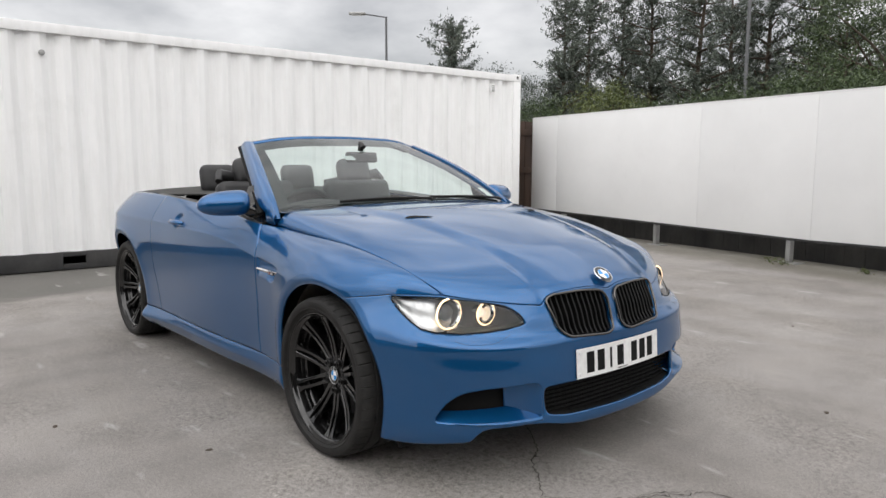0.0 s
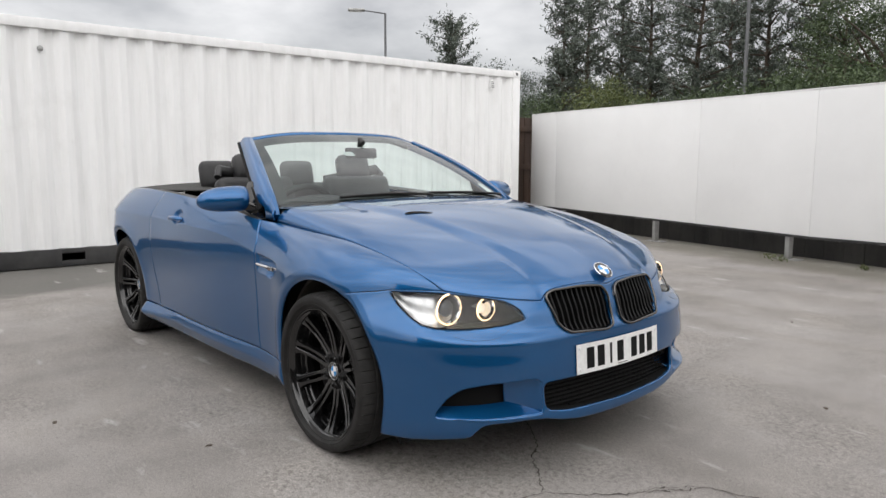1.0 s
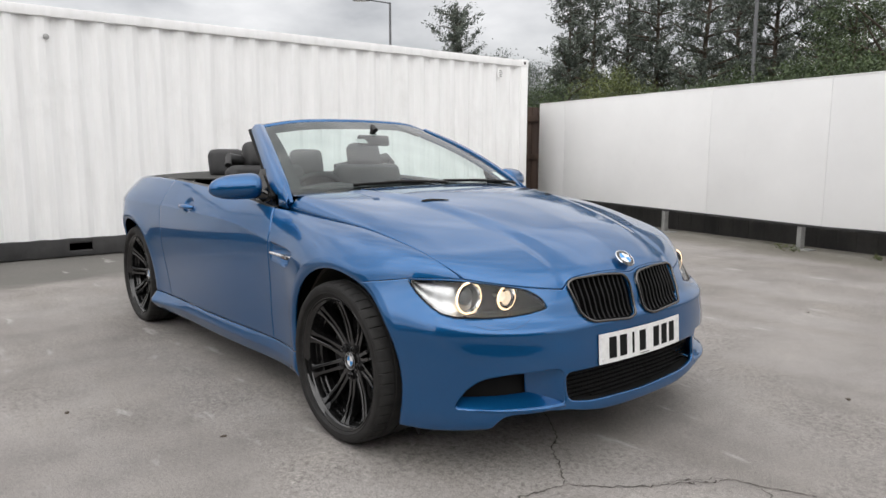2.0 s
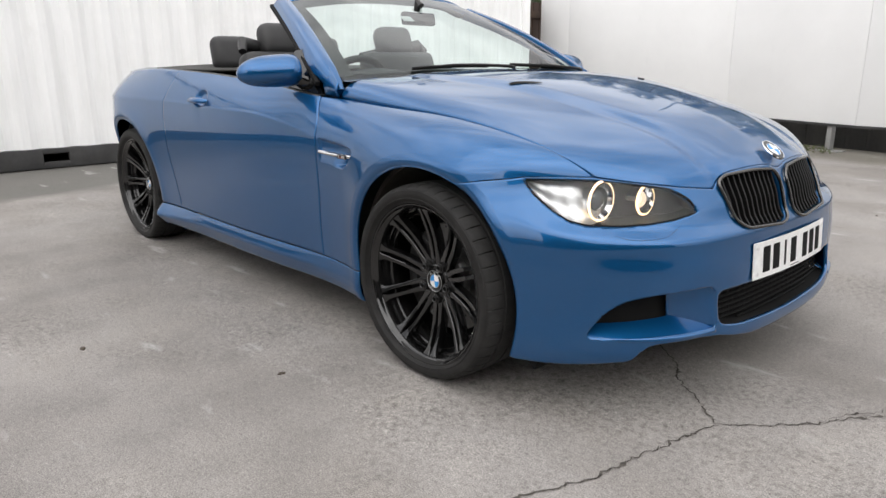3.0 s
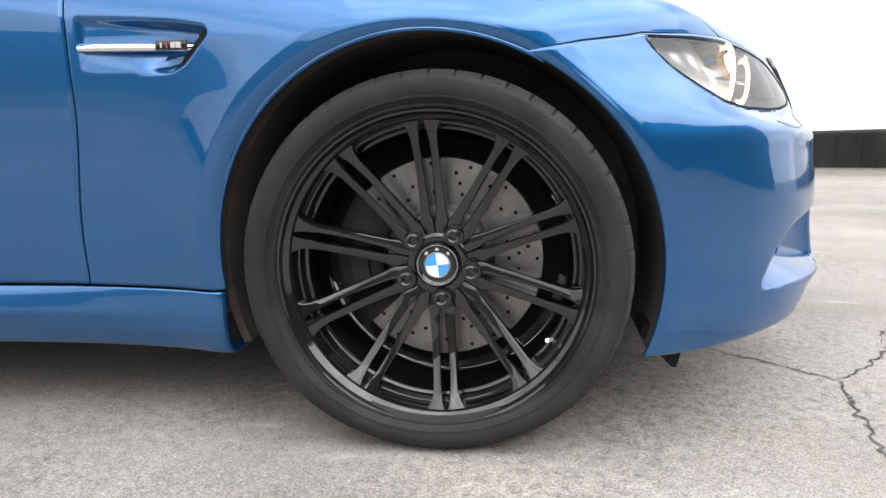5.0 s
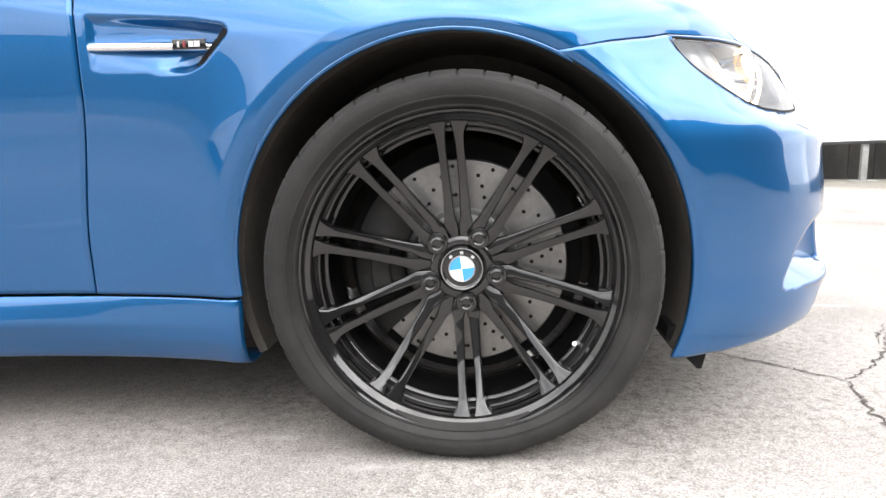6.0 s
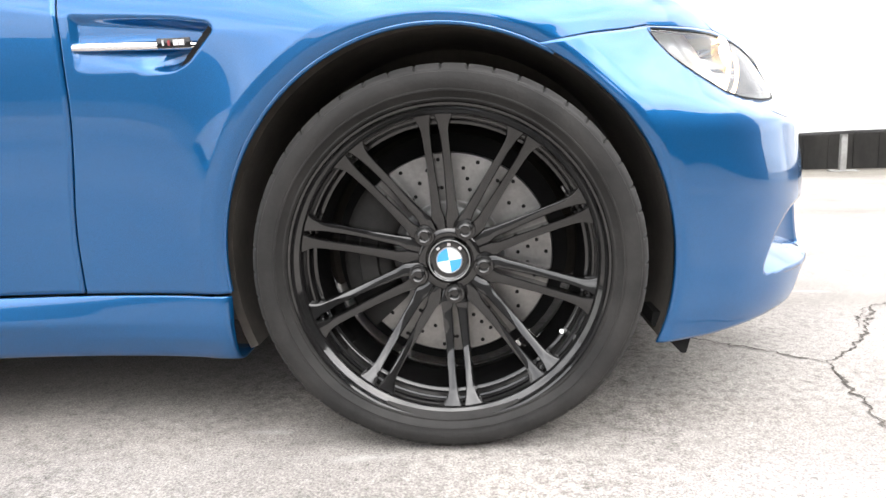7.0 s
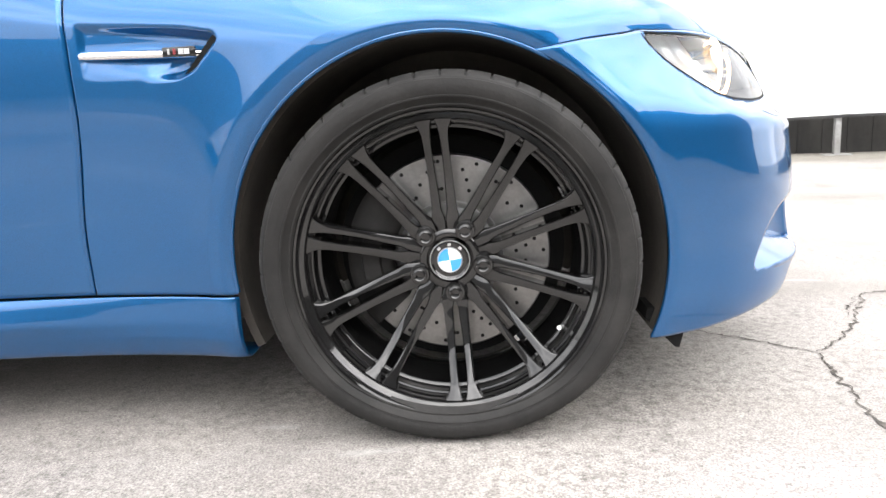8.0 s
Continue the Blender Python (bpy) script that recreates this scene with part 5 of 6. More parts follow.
def headlamps():
    for side in (-1, 1):
        def between(u, v, inset, pad=0.0):
            a = 24.25 * D + (T_LAMP - 24.35 * D) * u
            z0, z1 = lamp_low(a) + pad, lamp_top(a) - pad
            return nose(a, z0 + (z1 - z0) * v, inset)

        us, vs = np.linspace(0, 1, 60), np.linspace(0, 1, 24)
        lamp = sheet("headlight", lambda u, v: between(u, v, 0.105 + 0.01 * np.sin(math.pi * v) - 0.045 * smooth01(0.35, 0.0, u)), us[us < 0.62], vs, BEZEL, CAR, side, outward=(1, side, 0), label="headlamp with lit twin halo rings")
        sheet("reflector", lambda u, v: between(u, v, 0.014 + 0.020 * v + 0.072 * smooth01(0.70, 0.52, u) + 0.0014 * np.sin(u * 75) + 0.0011 * np.sin(v * 14)), us[us > 0.52], vs, REFLECTOR, lamp, side, outward=(1, side, 0))
        outline = [between(np.array(u), np.array(0.0), 0.004) for u in np.linspace(0.02, 1, 40)] + [between(np.array(u), np.array(1.0), 0.004) for u in np.linspace(1, 0.02, 40)]
        part("lamp_seal", tube([(float(x), side * float(y), float(z)) for x, y, z in outline], 0.0042, 8, True), INK, lamp)
        wall = lambda edge: sheet("lamp_wall", lambda u, v: between(u, np.full_like(u, edge), 0.004 + 0.11 * v), us[us < 0.60], np.linspace(0, 1, 5), BEZEL, lamp, side)
        wall(0.0), wall(1.0)
        for y, z, r, dx in ((0.632, 0.645, 0.055, 0.500), (0.512, 0.640, 0.041, 0.563)):
            ring = [(dx, side * (y + r * math.cos(a)), z + r * math.sin(a)) for a in np.linspace(0, 2 * math.pi, 48, endpoint=False)]
            part("halo_ring", tube(ring, 0.0035, 10, True), HALO, lamp, "glowing warm white halo ring")
            cupx = part("lamp_cup", lathe([(r * 0.94, -0.004), (r * 0.90, 0.0), (r * 0.72, 0.02), (r * 0.66, 0.045)], 40), CHROME, lamp)
            cupx.matrix_basis = pose(dx, side * y, z, 0, 0, 90)
            ball = bmesh.new()
            bmesh.ops.create_uvsphere(ball, u_segments=28, v_segments=14, radius=r * (0.68 if r > 0.05 else 0.5), matrix=pose(dx - 0.035, side * y, z))
            part("projector", ball, GLASSBALL if r > 0.05 else BULB, lamp)
        sheet("lens", lambda u, v: between(u, v, 0.0015, 0.001), us, vs, GLASS, lamp, side, outward=(1, side, 0), label="clear lens").visible_shadow = False


BEZEL = worn("dark_lamp_bezel", (0.011, 0.0098, 0.0085), (0.016, 0.0145, 0.013), 8, 0.5, 60, 0.004)
GLASSBALL = material("projector_glass", (0.10, 0.11, 0.12), 0.03, 0.0, **{"Coat Weight": 1.0})
front()
headlamps()


# ---- wheels ----


def spoke_mesh():
    """One double spoke along +z: two ribs with a groove, flared at the rim."""
    rs = [0.052, 0.066, 0.076, 0.086, 0.10, 0.14, 0.18, 0.21, 0.226, 0.237, 0.246, 0.2515, 0.254]
    half = [0.0166, 0.0212, 0.0240, 0.0228, 0.0220, 0.0214, 0.0216, 0.0222, 0.0240, 0.0285, 0.0360, 0.0440, 0.050]
    face = [-0.034, -0.036, -0.037, -0.038, -0.040, -0.046, -0.057, -0.068, -0.075, -0.081, -0.0855, -0.0880, -0.0885]
    deep = [0.034, 0.034, 0.034, 0.034, 0.034, 0.036, 0.036, 0.034, 0.030, 0.025, 0.020, 0.016, 0.014]
    gap = [0.0003, 0.0004, 0.0010, 0.0038, 0.0050, 0.0066, 0.0076, 0.0074, 0.0062, 0.0046, 0.0020, 0.0006, 0.0004]
    f = [spline(rs, q) for q in (half, face, deep, gap)]
    v, faces = [], []
    zz = np.linspace(rs[0], rs[-1], 46)
    n = 8
    for sgn in (-1, 1):
        start = len(v)
        for z in zz:
            h, fy, d, w = (float(q(z)) for q in f)
            row = [(w, fy + d), (w, fy + 0.002), (w + 0.0016, fy), (h - 0.0030, fy), (h - 0.0009, fy + 0.0009), (h, fy + 0.0035), (h, fy + d * 0.8), (h - 0.003, fy + d)]
            v += [(sgn * x, y, z) for x, y in row]
        for i in range(len(zz) - 1):
            for j in range(n):
                q = (start + i * n + j, start + i * n + (j + 1) % n, start + (i + 1) * n + (j + 1) % n, start + (i + 1) * n + j)
                faces.append(q if sgn > 0 else q[::-1])
    return mesh_of("spoke", v, faces, RIMBLACK, True, 35)


def tyre_mesh():
    prof = [(0.257, -0.096), (0.2645, -0.104), (0.2675, -0.1085), (0.2705, -0.1085), (0.274, -0.1125), (0.2790, -0.1165), (0.2800, -0.1185), (0.2825, -0.1190), (0.2835, -0.1176), (0.291, -0.1200), (0.300, -0.1205), (0.3085, -0.1188), (0.3093, -0.1172), (0.3120, -0.1163), (0.3155, -0.113), (0.3205, -0.105), (0.3232, -0.096), (0.3245, -0.083), (0.3255, -0.062), (0.3205, -0.060), (0.3205, -0.052), (0.326, -0.050), (0.3265, -0.006), (0.321, -0.005), (0.321, 0.005), (0.3265, 0.006), (0.326, 0.050), (0.3205, 0.052), (0.3205, 0.060), (0.3255, 0.062), (0.3245, 0.083), (0.3205, 0.105), (0.309, 0.118), (0.29, 0.12), (0.262, 0.108), (0.252, 0.096)]
    v, faces = [], []
    sides = 720
    m = len(prof)
    for k in range(sides):
        a = 2 * math.pi * k / sides
        for r, y in prof:
            if k % 15 == 0 and 0.312 < r and abs(y) > 0.061:
                r -= 0.0055 if abs(y) < 0.1 else 0.0026
            z = r * math.sin(a)
            v.append((r * math.cos(a), y, max(z if z > -0.2 else -0.2 + (z + 0.2) * 0.888, -0.3118)))
    for k in range(sides):
        for j in range(m - 1):
            faces.append((k * m + j, k * m + j + 1, ((k + 1) % sides) * m + j + 1, ((k + 1) % sides) * m + j))
    me = mesh_of("tyre", v, faces, RUBBER, True, 28)
    me.materials.append(TREAD)
    for p in me.polygons:
        c = p.center
        if math.hypot(c.x, c.z) > 0.3175:
            p.material_index = 1
    return me


SPOKE, TYRE = spoke_mesh(), tyre_mesh()


def wheel(name, m, seed):
    rim = part(name, lathe([(0.2635, -0.098), (0.2650, -0.1035), (0.2625, -0.1065), (0.2590, -0.105), (0.2572, -0.100), (0.2530, -0.0950), (0.2480, -0.0910), (0.2455, -0.0870), (0.2448, -0.072), (0.2446, -0.066), (0.2442, -0.060), (0.2430, -0.057), (0.2400, -0.056), (0.2385, -0.050), (0.2375, -0.040), (0.2350, -0.037), (0.2310, -0.036), (0.2300, -0.02), (0.224, 0.03), (0.228, 0.08), (0.2385, 0.10), (0.252, 0.108), (0.2555, 0.104), (0.2545, 0.09), (0.236, 0.06), (0.232, 0.0), (0.248, -0.05), (0.2575, -0.09), (0.2635, -0.098)], 120), RIMBLACK, CAR, "gloss black ten double-spoke alloy wheel with low tyre")
    rim.matrix_basis = m
    under(new("tyre", TYRE), rim)
    for k in range(10):
        sp = under(new("spoke", SPOKE), rim)
        sp.matrix_basis = pose(0, 0, 0, 0, -4 + 36 * k, 0)
    part("hub", lathe([(0.0, -0.020), (0.040, -0.020), (0.0415, -0.0255), (0.047, -0.0260), (0.053, -0.0245), (0.0585, -0.018), (0.062, -0.004), (0.064, 0.02), (0.064, 0.03)], 60), RIMBLACK, rim)
    part("cap", lathe([(0.0, -0.030), (0.030, -0.030), (0.0335, -0.033), (0.0365, -0.034), (0.0385, -0.030), (0.039, -0.022)], 48), GLOSSBLACK, rim)
    for k in range(4):
        part("cap_quarter", lathe([(0, -0.0305), (0.0205, -0.0305), (0.0205, -0.0328), (0, -0.0340)], 10, a0=(k * 90 + 8) * D, a1=((k + 1) * 90 + 8) * D), BADGEBLUE if k % 2 else BADGEWHITE, rim)
    part("cap_rim", lathe([(0.0203, -0.0322), (0.0215, -0.0340), (0.0228, -0.0322)], 40), SILVER, rim)
    for turn in (48, 90, 132):
        part("cap_mark", box_into(bmesh.new(), -0.0028, 0.0028, -0.0346, -0.0318, 0.0255, 0.0300, 0.0, pose(0, 0, 0, 0, 90 - turn, 0)), SILVER, rim, smooth=False)
    part("cap_rim", lathe([(0.0340, -0.0335), (0.0349, -0.0354), (0.0358, -0.0335)], 48), SILVER, rim)
    for k in range(5):
        a = (-83 + 72 * k) * D
        b = lathe([(0, -0.026), (0.0070, -0.026), (0.0074, -0.036), (0.0095, -0.0375), (0.0118, -0.0365), (0.0130, -0.031), (0.0162, -0.0305), (0.0176, -0.028), (0.0180, -0.004)], 24)
        part("wheel_bolt", b, RIMBLACK, rim).matrix_basis = pose(0.0595 * math.cos(a), -0.006, 0.0585 * math.sin(a))
    for ob in rim.children:
        if ob.name.split(".")[0] in ("hub", "cap", "cap_quarter", "cap_rim", "cap_mark", "wheel_bolt"):
            ob.location.y -= 0.011
    # brake
    disc = part("brake_disc", lathe([(0.098, 0.022), (0.180, 0.022), (0.182, 0.024), (0.182, 0.044), (0.180, 0.046), (0.098, 0.046)], 96), STEEL, rim, "drilled steel brake disc")
    holes = bmesh.new()
    for k in range(30):
        for j, r in enumerate((0.120, 0.138, 0.155, 0.170)):
            if (k + j) % 2 == 0 or j == 1 and k % 3 == 0:
                a = (12 * k + 4 * j) * D
                bmesh.ops.create_circle(holes, cap_ends=True, segments=10, radius=0.0036, matrix=pose(r * math.cos(a), 0.0216, r * math.sin(a), 90, 0, 0))
    tagged(part("drill_holes", holes, INK, rim, smooth=False), kind="stuff")
    part("disc_hat", lathe([(0.05, 0.0), (0.088, 0.002), (0.094, 0.008), (0.096, 0.022), (0.104, 0.0225)], 60), ALU, rim)
    for k in range(10):
        a = (36 * k + 18) * D
        part("hat_bobbin", box_into(bmesh.new(), 0.078, 0.096, -0.0015, 0.004, -0.014, 0.014, 0.002, pose(0, 0, 0, 0, 36 * k + 18, 0)), ALU, rim)
    prof = [(0.104, 0.000), (0.112, -0.006), (0.178, -0.006), (0.190, 0.004), (0.192, 0.06), (0.104, 0.06)]
    cal = lathe(prof + [prof[0]], 12, a0=(180 - 42) * D, a1=(180 + 42) * D)
    bmesh.ops.holes_fill(cal, edges=[e for e in cal.edges if e.is_boundary])
    part("brake_caliper", cal, IRON, rim)
    part("caliper_bridge", lathe([(0.130, -0.012), (0.160, -0.012), (0.164, -0.004), (0.126, -0.004), (0.130, -0.012)], 6, a0=(180 - 18) * D, a1=(180 + 14) * D), IRON, rim)
    part("dust_shield", lathe([(0.0, 0.066), (0.19, 0.066), (0.215, 0.075)], 48), INK, rim)
    part("valve", tube([(0.196, -0.035, -0.131), (0.188, -0.055, -0.126)], [0.0045, 0.004], 10), BADGEWHITE, rim, "pale valve cap")
    for k, a in enumerate((28, 31.4, 35)):
        part("balance_weight", box_into(bmesh.new(), 0.2255, 0.2285, -0.030, -0.012, -0.0055, 0.0055, 0.001, pose(0, 0, 0, 0, -a * 1.0 + 5, 0)), ALU, rim)
    return rim


def copy_part(ob, m):
    made = {}
    for o in (ob, *ob.children_recursive):
        made[o] = o.copy()
        scene.collection.objects.link(made[o])
        made[o].parent = made.get(o.parent, o.parent)
    made[ob].matrix_basis = m
    return made[ob]


FRONT_WHEEL = wheel("wheel", pose(0, -0.768, 0.32), 1)
copy_part(FRONT_WHEEL, pose(-WB, -0.762, 0.32, 0, 20, 0))
copy_part(FRONT_WHEEL, pose(0, 0.768, 0.32, 0, 0, 180))
copy_part(FRONT_WHEEL, pose(-WB, 0.762, 0.32, 0, 0, 180))


# ---- windscreen, cabin ----
base_x = spline([0, 0.3, 0.55, 0.735], [-0.51, -0.525, -0.56, -0.615])
base_z = spline([0, 0.3, 0.55, 0.735], [0.960, 0.958, 0.951, 0.938])
top_x = spline([0, 0.2, 0.4, 0.545], [-1.195, -1.205, -1.245, -1.305])
top_z = spline([0, 0.2, 0.4, 0.545], [1.318, 1.315, 1.302, 1.275])


def screen(s, r):
    """The windscreen: s across, r from its foot to its top."""
    a = np.abs(s)
    x0, z0, x1, z1 = base_x(0.735 * a), base_z(0.735 * a), top_x(0.545 * a), top_z(0.545 * a)
    bow = 0.022 * np.sin(math.pi * r)
    x = x0 + (x1 - x0) * r + bow * 0.5
    y = s * (0.735 + (0.545 - 0.735) * (0.75 * r + 0.25 * r * r))
    return x, y, z0 + (z1 - z0) * r + bow


def cabin():
    up = (0.5, 0, 0.8)
    ss, rr = np.linspace(-1, 1, 61), np.linspace(0, 1, 24)
    ws = sheet("windscreen", lambda u, v: screen(u * 0.985, 0.01 + 0.97 * v), ss, rr, TINT, CAR, 1, outward=up, label="clear raked windscreen with dark border")
    ws.visible_shadow = False

    def offset(u, v, d):
        x, y, z = screen(u, v)
        return x - 0.4 * d, y, z - 0.9 * d

    # dark border, as four bands; the deep grey top one paints in a reflection
    sheet("screen_band", lambda u, v: offset(u * 0.985, 0.005 + 0.045 * v, 0.004), ss, np.linspace(0, 1, 5), INK, ws, 1, outward=up)
    sheet("screen_band", lambda u, v: offset(u * 0.985, 0.845 + 0.145 * v, 0.004), ss, np.linspace(0, 1, 5), GREYBAND, ws, 1, outward=up)
    for side in (-1, 1):
        sheet("screen_band", lambda u, v: offset(side * (0.985 - (0.070 + 0.04 * v * (1 - v)) * u), 0.05 + 0.795 * v, 0.004), np.linspace(0, 1, 5), rr, GREYBAND, ws, 1, outward=up)
        # pillar
        pts = [screen(np.array(side * 1.0), np.array(r)) for r in np.linspace(-0.05, 1.0, 14)]
        bm = bmesh.new()
        rows = []
        for i, (x, y, z) in enumerate(pts):
            k = i / 13
            w = 0.062 - 0.018 * k - 0.014 * (1 - min(1.0, i / 3))
            fat = 0.45 + 0.55 * min(1.0, i / 1.8)
            drop = 0.010 * (1 - min(1.0, i / 1.5))
            ring = [(0.010, -0.006, 0.010), (0.004, 0.012, 0.016), (-0.012, 0.032, 0.014), (-0.036, w * 0.80, 0.002), (-0.055, w * 0.88, -0.016), (-0.062, w * 0.5, -0.038), (-0.035, 0.0, -0.040), (0.0, -0.012, -0.012)]
            rows.append([bm.verts.new((float(x) + a * fat, float(y) + side * b * fat, float(z) + c * fat - drop)) for a, b, c in ring])
        for a, b in zip(rows, rows[1:]):
            for j in range(8):
                bm.faces.new((a[j], a[(j + 1) % 8], b[(j + 1) % 8], b[j]))
        bm.faces.new(rows[0]), bm.faces.new(rows[-1])
        pil = part("windscreen_pillar", bm, PAINT, CAR, sharp=50)

        # foot of the pillar, running down to the wing behind the hood's corner
        def foot(u, v):
            x0, y0, z0 = -0.589 - 0.084 * u, 0.7615 + 0.004 * u, 0.8835 + 0.006 * u
            x1, y1, z1 = screen(1.0 + 0 * u, -0.035 + 0.185 * u)
            x1, y1, z1 = x1 + 0.004, y1 + 0.020, z1 + 0.012
            return x0 + (x1 - x0) * v, y0 + (y1 - y0) * v + 0.012 * np.sin(math.pi * v), z0 + (z1 - z0) * v

        sheet("pillar_foot", foot, np.linspace(0, 1, 12), np.linspace(0, 1, 12), PAINT, pil, side, (), 0.006, outward=(0, side, 0.3))
        seal = [(float(x) - 0.070, float(y) + side * (0.046 - 0.010 * k), float(z) - 0.020) for k, (x, y, z) in zip(np.linspace(0, 1, 14), pts)]
        part("pillar_seal", tube(seal[1:], 0.011, 8), INK, pil)
    head = [screen(np.array(s), np.array(1.0)) for s in np.linspace(-1.03, 1.03, 31)]
    part("windscreen_header", tube([(float(x) - 0.02, float(y), float(z) - 0.006) for x, y, z in head], [0.014] + [0.017] * 29 + [0.014], 12, flat=1.0), PAINT, CAR)
    part("header_lining", tube([(float(x) - 0.055, float(y) * 0.98, float(z) - 0.012) for x, y, z in head], 0.024, 10), FABRIC, CAR)
    # cowl and wipers
    hood_x = spline([0, 0.3, 0.55, 0.748], [-0.475, -0.492, -0.533, -0.586])
    hood_z = spline([0, 0.2, 0.4, 0.6, 0.748], [0.970, 0.968, 0.961, 0.951, 0.941])

    def scuttle(u, v):
        a = np.abs(u)
        x0, z0 = hood_x(0.748 * a) + 0.01, hood_z(0.748 * a) - 0.010 + 0.0085 * smooth01(0.6, 0.8, a)
        x1, z1 = base_x(0.735 * a) - 0.012, base_z(0.735 * a) + 0.004
        return x0 + (x1 - x0) * v, u * (0.746 + (0.735 - 0.746) * v), z0 + (z1 - z0) * v

    sheet("cowl", scuttle, np.linspace(-0.80, 0.80, 61), np.linspace(0, 1, 5), BLACKPLASTIC, CAR, 1, outward=(0, 0, 1))
    for side in (-1, 1):
        sheet("cowl_corner", lambda u, v: scuttle(side * u, v), np.linspace(0.80, 0.985, 20), np.linspace(0, 1, 5), PAINT, CAR, 1, outward=(0, 0, 1))
    for pts in ([(0.10, 0.02), (0.10, 0.035), (-0.15, 0.075), (-0.44, 0.045)], [(0.68, 0.02), (0.66, 0.035), (0.42, 0.055), (0.10, 0.06)]):
        line = []
        for s, r in pts:
            x, y, z = screen(np.array(s / 0.735), np.array(r))
            line.append((float(x) + 0.008, float(y), float(z) + 0.012))
        wp = part("wiper", tube([line[0], line[1]], 0.009, 8), BLACKPLASTIC, CAR)
        dense = [tuple(np.array(line[1]) * (1 - t) * (1 - t) + 2 * t * (1 - t) * np.array(line[2]) + t * t * np.array(line[3])) for t in np.linspace(0, 1, 12)]
        part("wiper_arm", tube(dense, [0.008] * 8 + [0.005] * 4, 8, flat=0.7), BLACKPLASTIC, wp)
        part("wiper_blade", tube([(p[0] - 0.003, p[1], p[2] - 0.006) for p in dense[3:]], 0.004, 8), INK, wp)
    # inspection sticker in the lower corner of the screen
    sheet("screen_sticker", lambda u, v: offset(0.835 + 0.085 * u, 0.085 + 0.12 * v, 0.003), np.linspace(0, 1, 4), np.linspace(0, 1, 4), PLATEWHITE, ws, 1, outward=up, label="small pale paper sticker")
    # tub and dash
    part("cabin_floor", box(-3.1, -0.50, -0.72, 0.72, 0.20, 0.26, 0.01), FABRIC, CAR)
    part("bulkhead", box(-0.66, -0.60, -0.70, 0.70, 0.26, 0.93, 0.01), FABRIC, CAR)
    for side in (-1, 1):
        sheet("door_card", lambda u, v: (u, belt_y(u) - 0.075 + 0.02 * v, 0.28 + (belt_z(u) - 0.03 - 0.28) * v), np.linspace(-0.66, -3.15, 30), np.linspace(0, 1, 6), LEATHER, CAR, side, (), 0.02, outward=(0, -side, 0))
        sheet("door_cap", lambda u, v: (u, belt_y(u) - 0.001 - 0.085 * v, belt_z(u) - 0.002 - 0.010 * v + 0.006 * np.sin(math.pi * v)), np.linspace(-0.68, -2.15, 40), np.linspace(0, 1, 8), BLACKPLASTIC, CAR, side, (), 0.004, outward=(0, 0, 1))
    dash = bmesh.new()
    prof = [(-0.60, 0.935), (-0.72, 0.955), (-0.90, 0.955), (-1.0, 0.935), (-1.04, 0.88), (-1.02, 0.70), (-0.95, 0.55)]
    rows = [[dash.verts.new((x, y, z + (0.028 * math.exp(-((y + 0.36) / 0.17) ** 2) if x < -0.8 and z > 0.9 else 0))) for x, z in prof] for y in np.linspace(-0.70, 0.70, 41)]
    for a, b in zip(rows, rows[1:]):
        for j in range(len(prof) - 1):
            dash.faces.new((a[j], a[j + 1], b[j + 1], b[j]))
    part("dashboard", dash, DASH, CAR)
    spk = bmesh.new()
    bmesh.ops.create_uvsphere(spk, u_segments=24, v_segments=8, radius=1, matrix=pose(-0.70, -0.585, 0.957) @ Matrix.Diagonal((0.055, 0.062, 0.008, 1)))
    part("dash_vent", spk, INK, CAR)
    hub = Vector((-1.08, -0.37, 0.855))
    tilt = Euler((0, radians(-66), 0)).to_matrix()
    ring = [hub + tilt @ Vector((0.185 * math.cos(a), 0.185 * math.sin(a), 0)) for a in np.linspace(0, 2 * math.pi, 40, endpoint=False)]
    st = part("steering_wheel", tube(ring, 0.016, 10, True), LEATHER, CAR)
    for a in (0.2, math.pi - 0.2, -math.pi / 2):
        e = hub + tilt @ Vector((0.18 * math.sin(a) * 1.0, 0.18 * math.cos(a), 0))
        part("wheel_spoke", tube([hub, e], [0.03, 0.014], 8, flat=0.5), LEATHER, st)
    ib = bmesh.new()
    bmesh.ops.create_uvsphere(ib, u_segments=20, v_segments=10, radius=1, matrix=pose(*hub, 0, -66, 0) @ Matrix.Diagonal((0.075, 0.075, 0.03, 1)))
    part("horn_pad", ib, LEATHER, st)
    part("steering_column", tube([hub, hub + Vector((0.28, 0, -0.12))], 0.05, 12), BLACKPLASTIC, st)

    def cushion(name, x0, x1, y0, y1, z0, z1, r, parent, m=None, mat=LEATHER):
        bm = box(x0, x1, y0, y1, z0, z1)
        bmesh.ops.bevel(bm, geom=list(bm.edges), offset=r, segments=5, profile=0.55, affect="EDGES")
        if m is not None:
            bmesh.ops.transform(bm, matrix=m, verts=bm.verts)
        return part(name, bm, mat, parent, sharp=70)

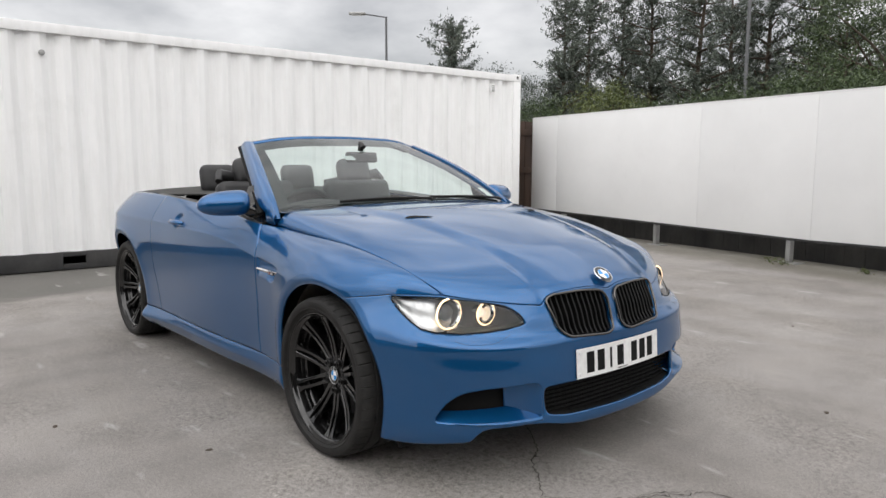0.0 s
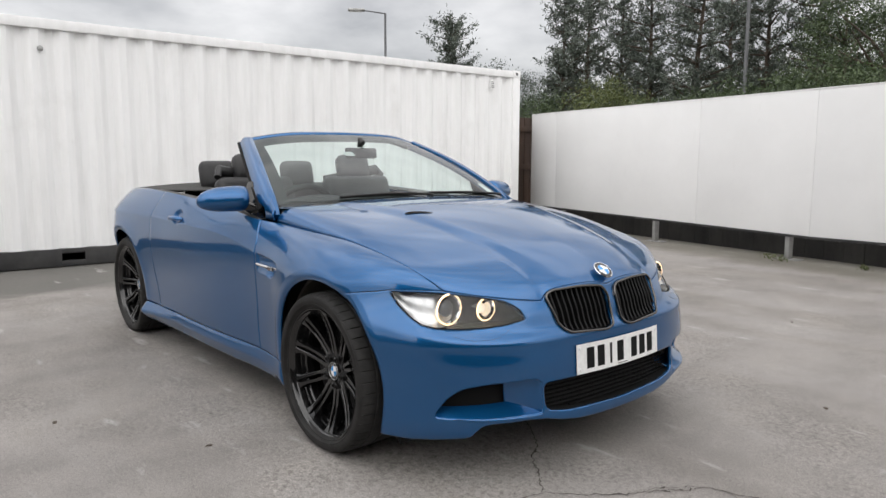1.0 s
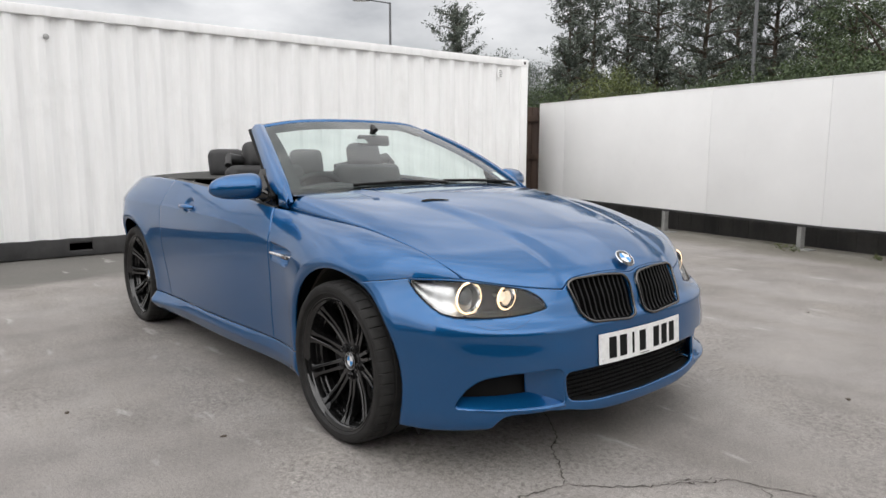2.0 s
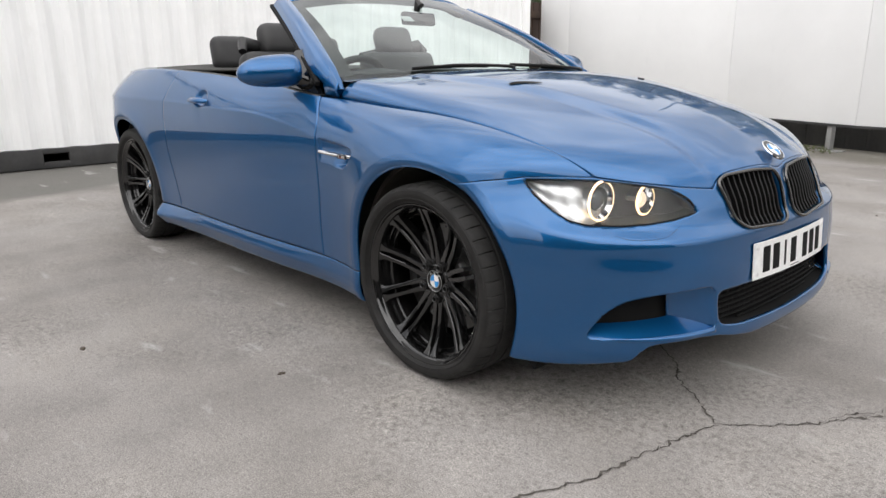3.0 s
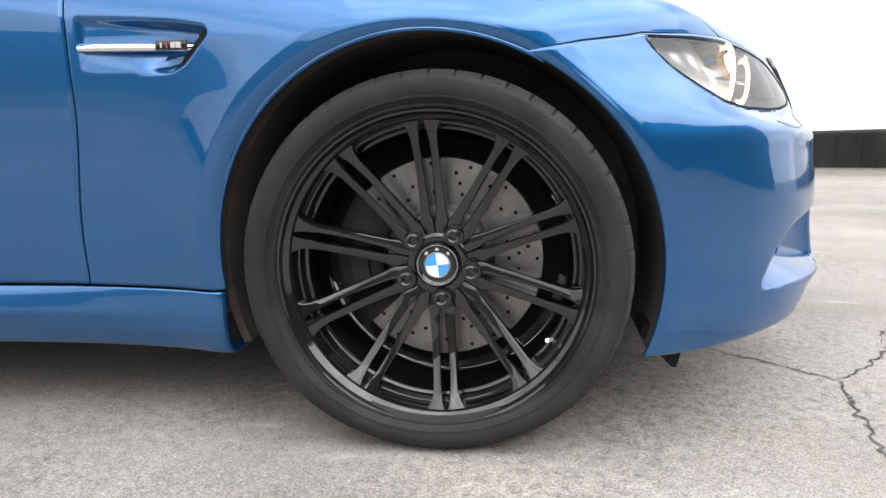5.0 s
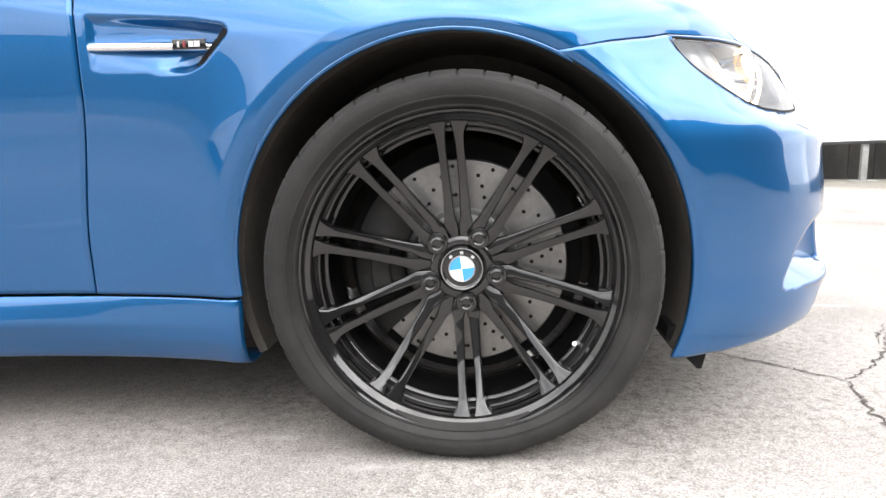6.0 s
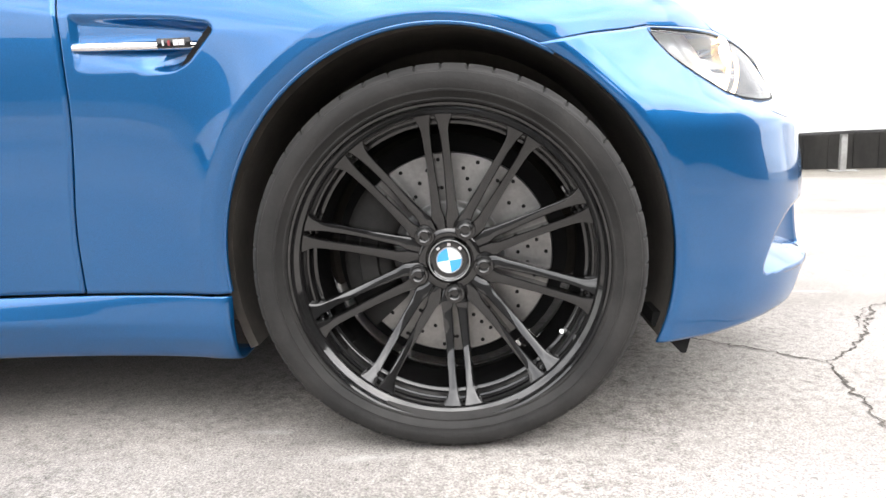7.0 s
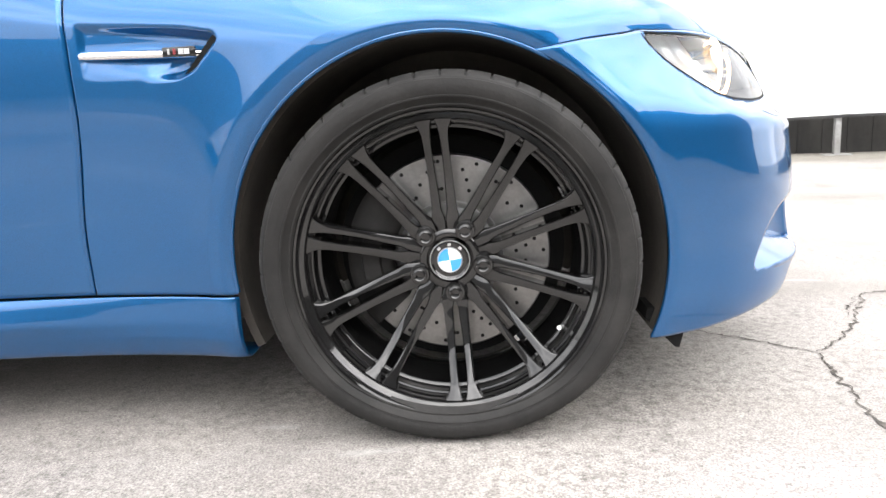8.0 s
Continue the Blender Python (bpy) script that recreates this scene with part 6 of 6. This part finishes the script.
    for y in (-0.36, 0.36):
        s = cushion("front_seat", -1.66, -1.12, y - 0.25, y + 0.25, 0.42, 0.58, 0.05, CAR)
        tilt_b = pose(-1.53, y, 0.52, 0, -17, 0)
        cushion("backrest", -0.07, 0.06, -0.24, 0.24, 0.0, 0.56, 0.05, s, tilt_b)
        cushion("headrest", -0.065, 0.045, -0.116, 0.116, 0.535, 0.712, 0.05, s, tilt_b)
        part("belt_guide", tube([(-1.80, y - math.copysign(0.17, -y) * -1, 1.03), (-1.74, y + math.copysign(0.20, y), 1.10), (-1.70, y + math.copysign(0.22, y), 1.06)], [0.03, 0.035, 0.02], 10), LEATHER, s)
        part("seat_belt", tube([(-1.745, y + math.copysign(0.21, y), 1.08), (-1.68, y + math.copysign(0.17, y), 0.98), (-1.50, y - math.copysign(0.02, y), 0.72)], 0.018, 6, flat=0.12), SATIN, s, "grey seat belt")
    for y in (-0.30, 0.30):
        s = cushion("rear_seat", -2.32, -1.94, y - 0.25, y + 0.25, 0.45, 0.60, 0.05, CAR)
        tilt_b = pose(-2.29, y, 0.52, 0, -12, 0)
        cushion("backrest", -0.06, 0.06, -0.24, 0.24, 0.0, 0.46, 0.05, s, tilt_b)
        cushion("headrest", -0.055, 0.05, -0.125, 0.125, 0.450, 0.650, 0.05, s, tilt_b)
    # rear deck over the folded roof
    deck_z = spline([-2.08, -2.25, -2.41, -2.62, -2.83, -3.03, -3.33], [0.955, 0.960, 0.970, 0.985, 0.985, 0.965, 0.90])

    def deck(u, v):
        y = (belt_y(u) + 0.003) * v
        return u, y, belt_z(u) + (deck_z(u) - belt_z(u) + 0.012) * (1 - np.abs(v) ** 2.5)

    sheet("tonneau_lid", deck, np.linspace(-2.08, -2.83, 40), np.linspace(-0.97, 0.97, 41), FABRIC, CAR, 1, (), 0.01, outward=(0, 0, 1), label="dark tonneau cover behind the seats")
    sheet("boot_lid", deck, np.linspace(-2.835, -WB - 0.62, 24), np.linspace(-0.80, 0.80, 41), PAINT, CAR, 1, (), 0.01, outward=(0, 0, 1))
    for side in (-1, 1):
        sheet("side_shelf", lambda u, v: (u, belt_y(u) - 0.002 - 0.17 * v, belt_z(u) + 0.001 - 0.02 * v), np.linspace(-2.10, -2.45, 20), np.linspace(0, 1, 6), FABRIC, CAR, side, (), 0.006, outward=(0, 0, 1))
    # interior mirror
    mi = part("interior_mirror", box_into(bmesh.new(), -0.015, 0.015, -0.115, 0.115, -0.03, 0.03, 0.013, pose(-1.05, 0.0, 1.205, 0, -8, 12)), INK, CAR)
    part("mirror_stalk", tube([(-1.06, 0, 1.24), (-1.055, 0, 1.285), (-1.03, 0.0, 1.262)], 0.016, 8), BLACKPLASTIC, mi)
    part("screen_sticker", box_into(bmesh.new(), -0.001, 0.001, -0.03, 0.03, -0.022, 0.022, 0.0, Matrix.Translation((-0.985, -0.12, 1.20)) @ pose(0, 0, 0, 0, -60, 0)), BADGEWHITE, ws)


GREYBAND = worn("dark_screen_border", (0.035, 0.036, 0.038), (0.05, 0.05, 0.05), 6, 0.5, 90, 0.05)
cabin()


def settle_nose():
    """The car stands a little low at its nose: lower the front parts, wheels aside."""
    drop = lambda x: 0.012 * smooth01(-0.10, 0.40, x)
    done = set()
    for ob in CAR.children_recursive:
        chain = [ob]
        while chain[-1].parent is not CAR:
            chain.append(chain[-1].parent)
        if chain[-1].name.split(".")[0] == "wheel":
            continue
        turned = [o for o in chain if o.matrix_basis != Matrix.Identity(4)]
        if not turned and ob.data.name not in done:
            done.add(ob.data.name)
            co = np.empty(3 * len(ob.data.vertices))
            ob.data.vertices.foreach_get("co", co)
            co = co.reshape(-1, 3)
            co[:, 2] -= drop(co[:, 0])
            ob.data.vertices.foreach_set("co", co.ravel())
        elif turned == [ob]:
            ob.location.z -= float(drop(ob.location.x))


settle_nose()
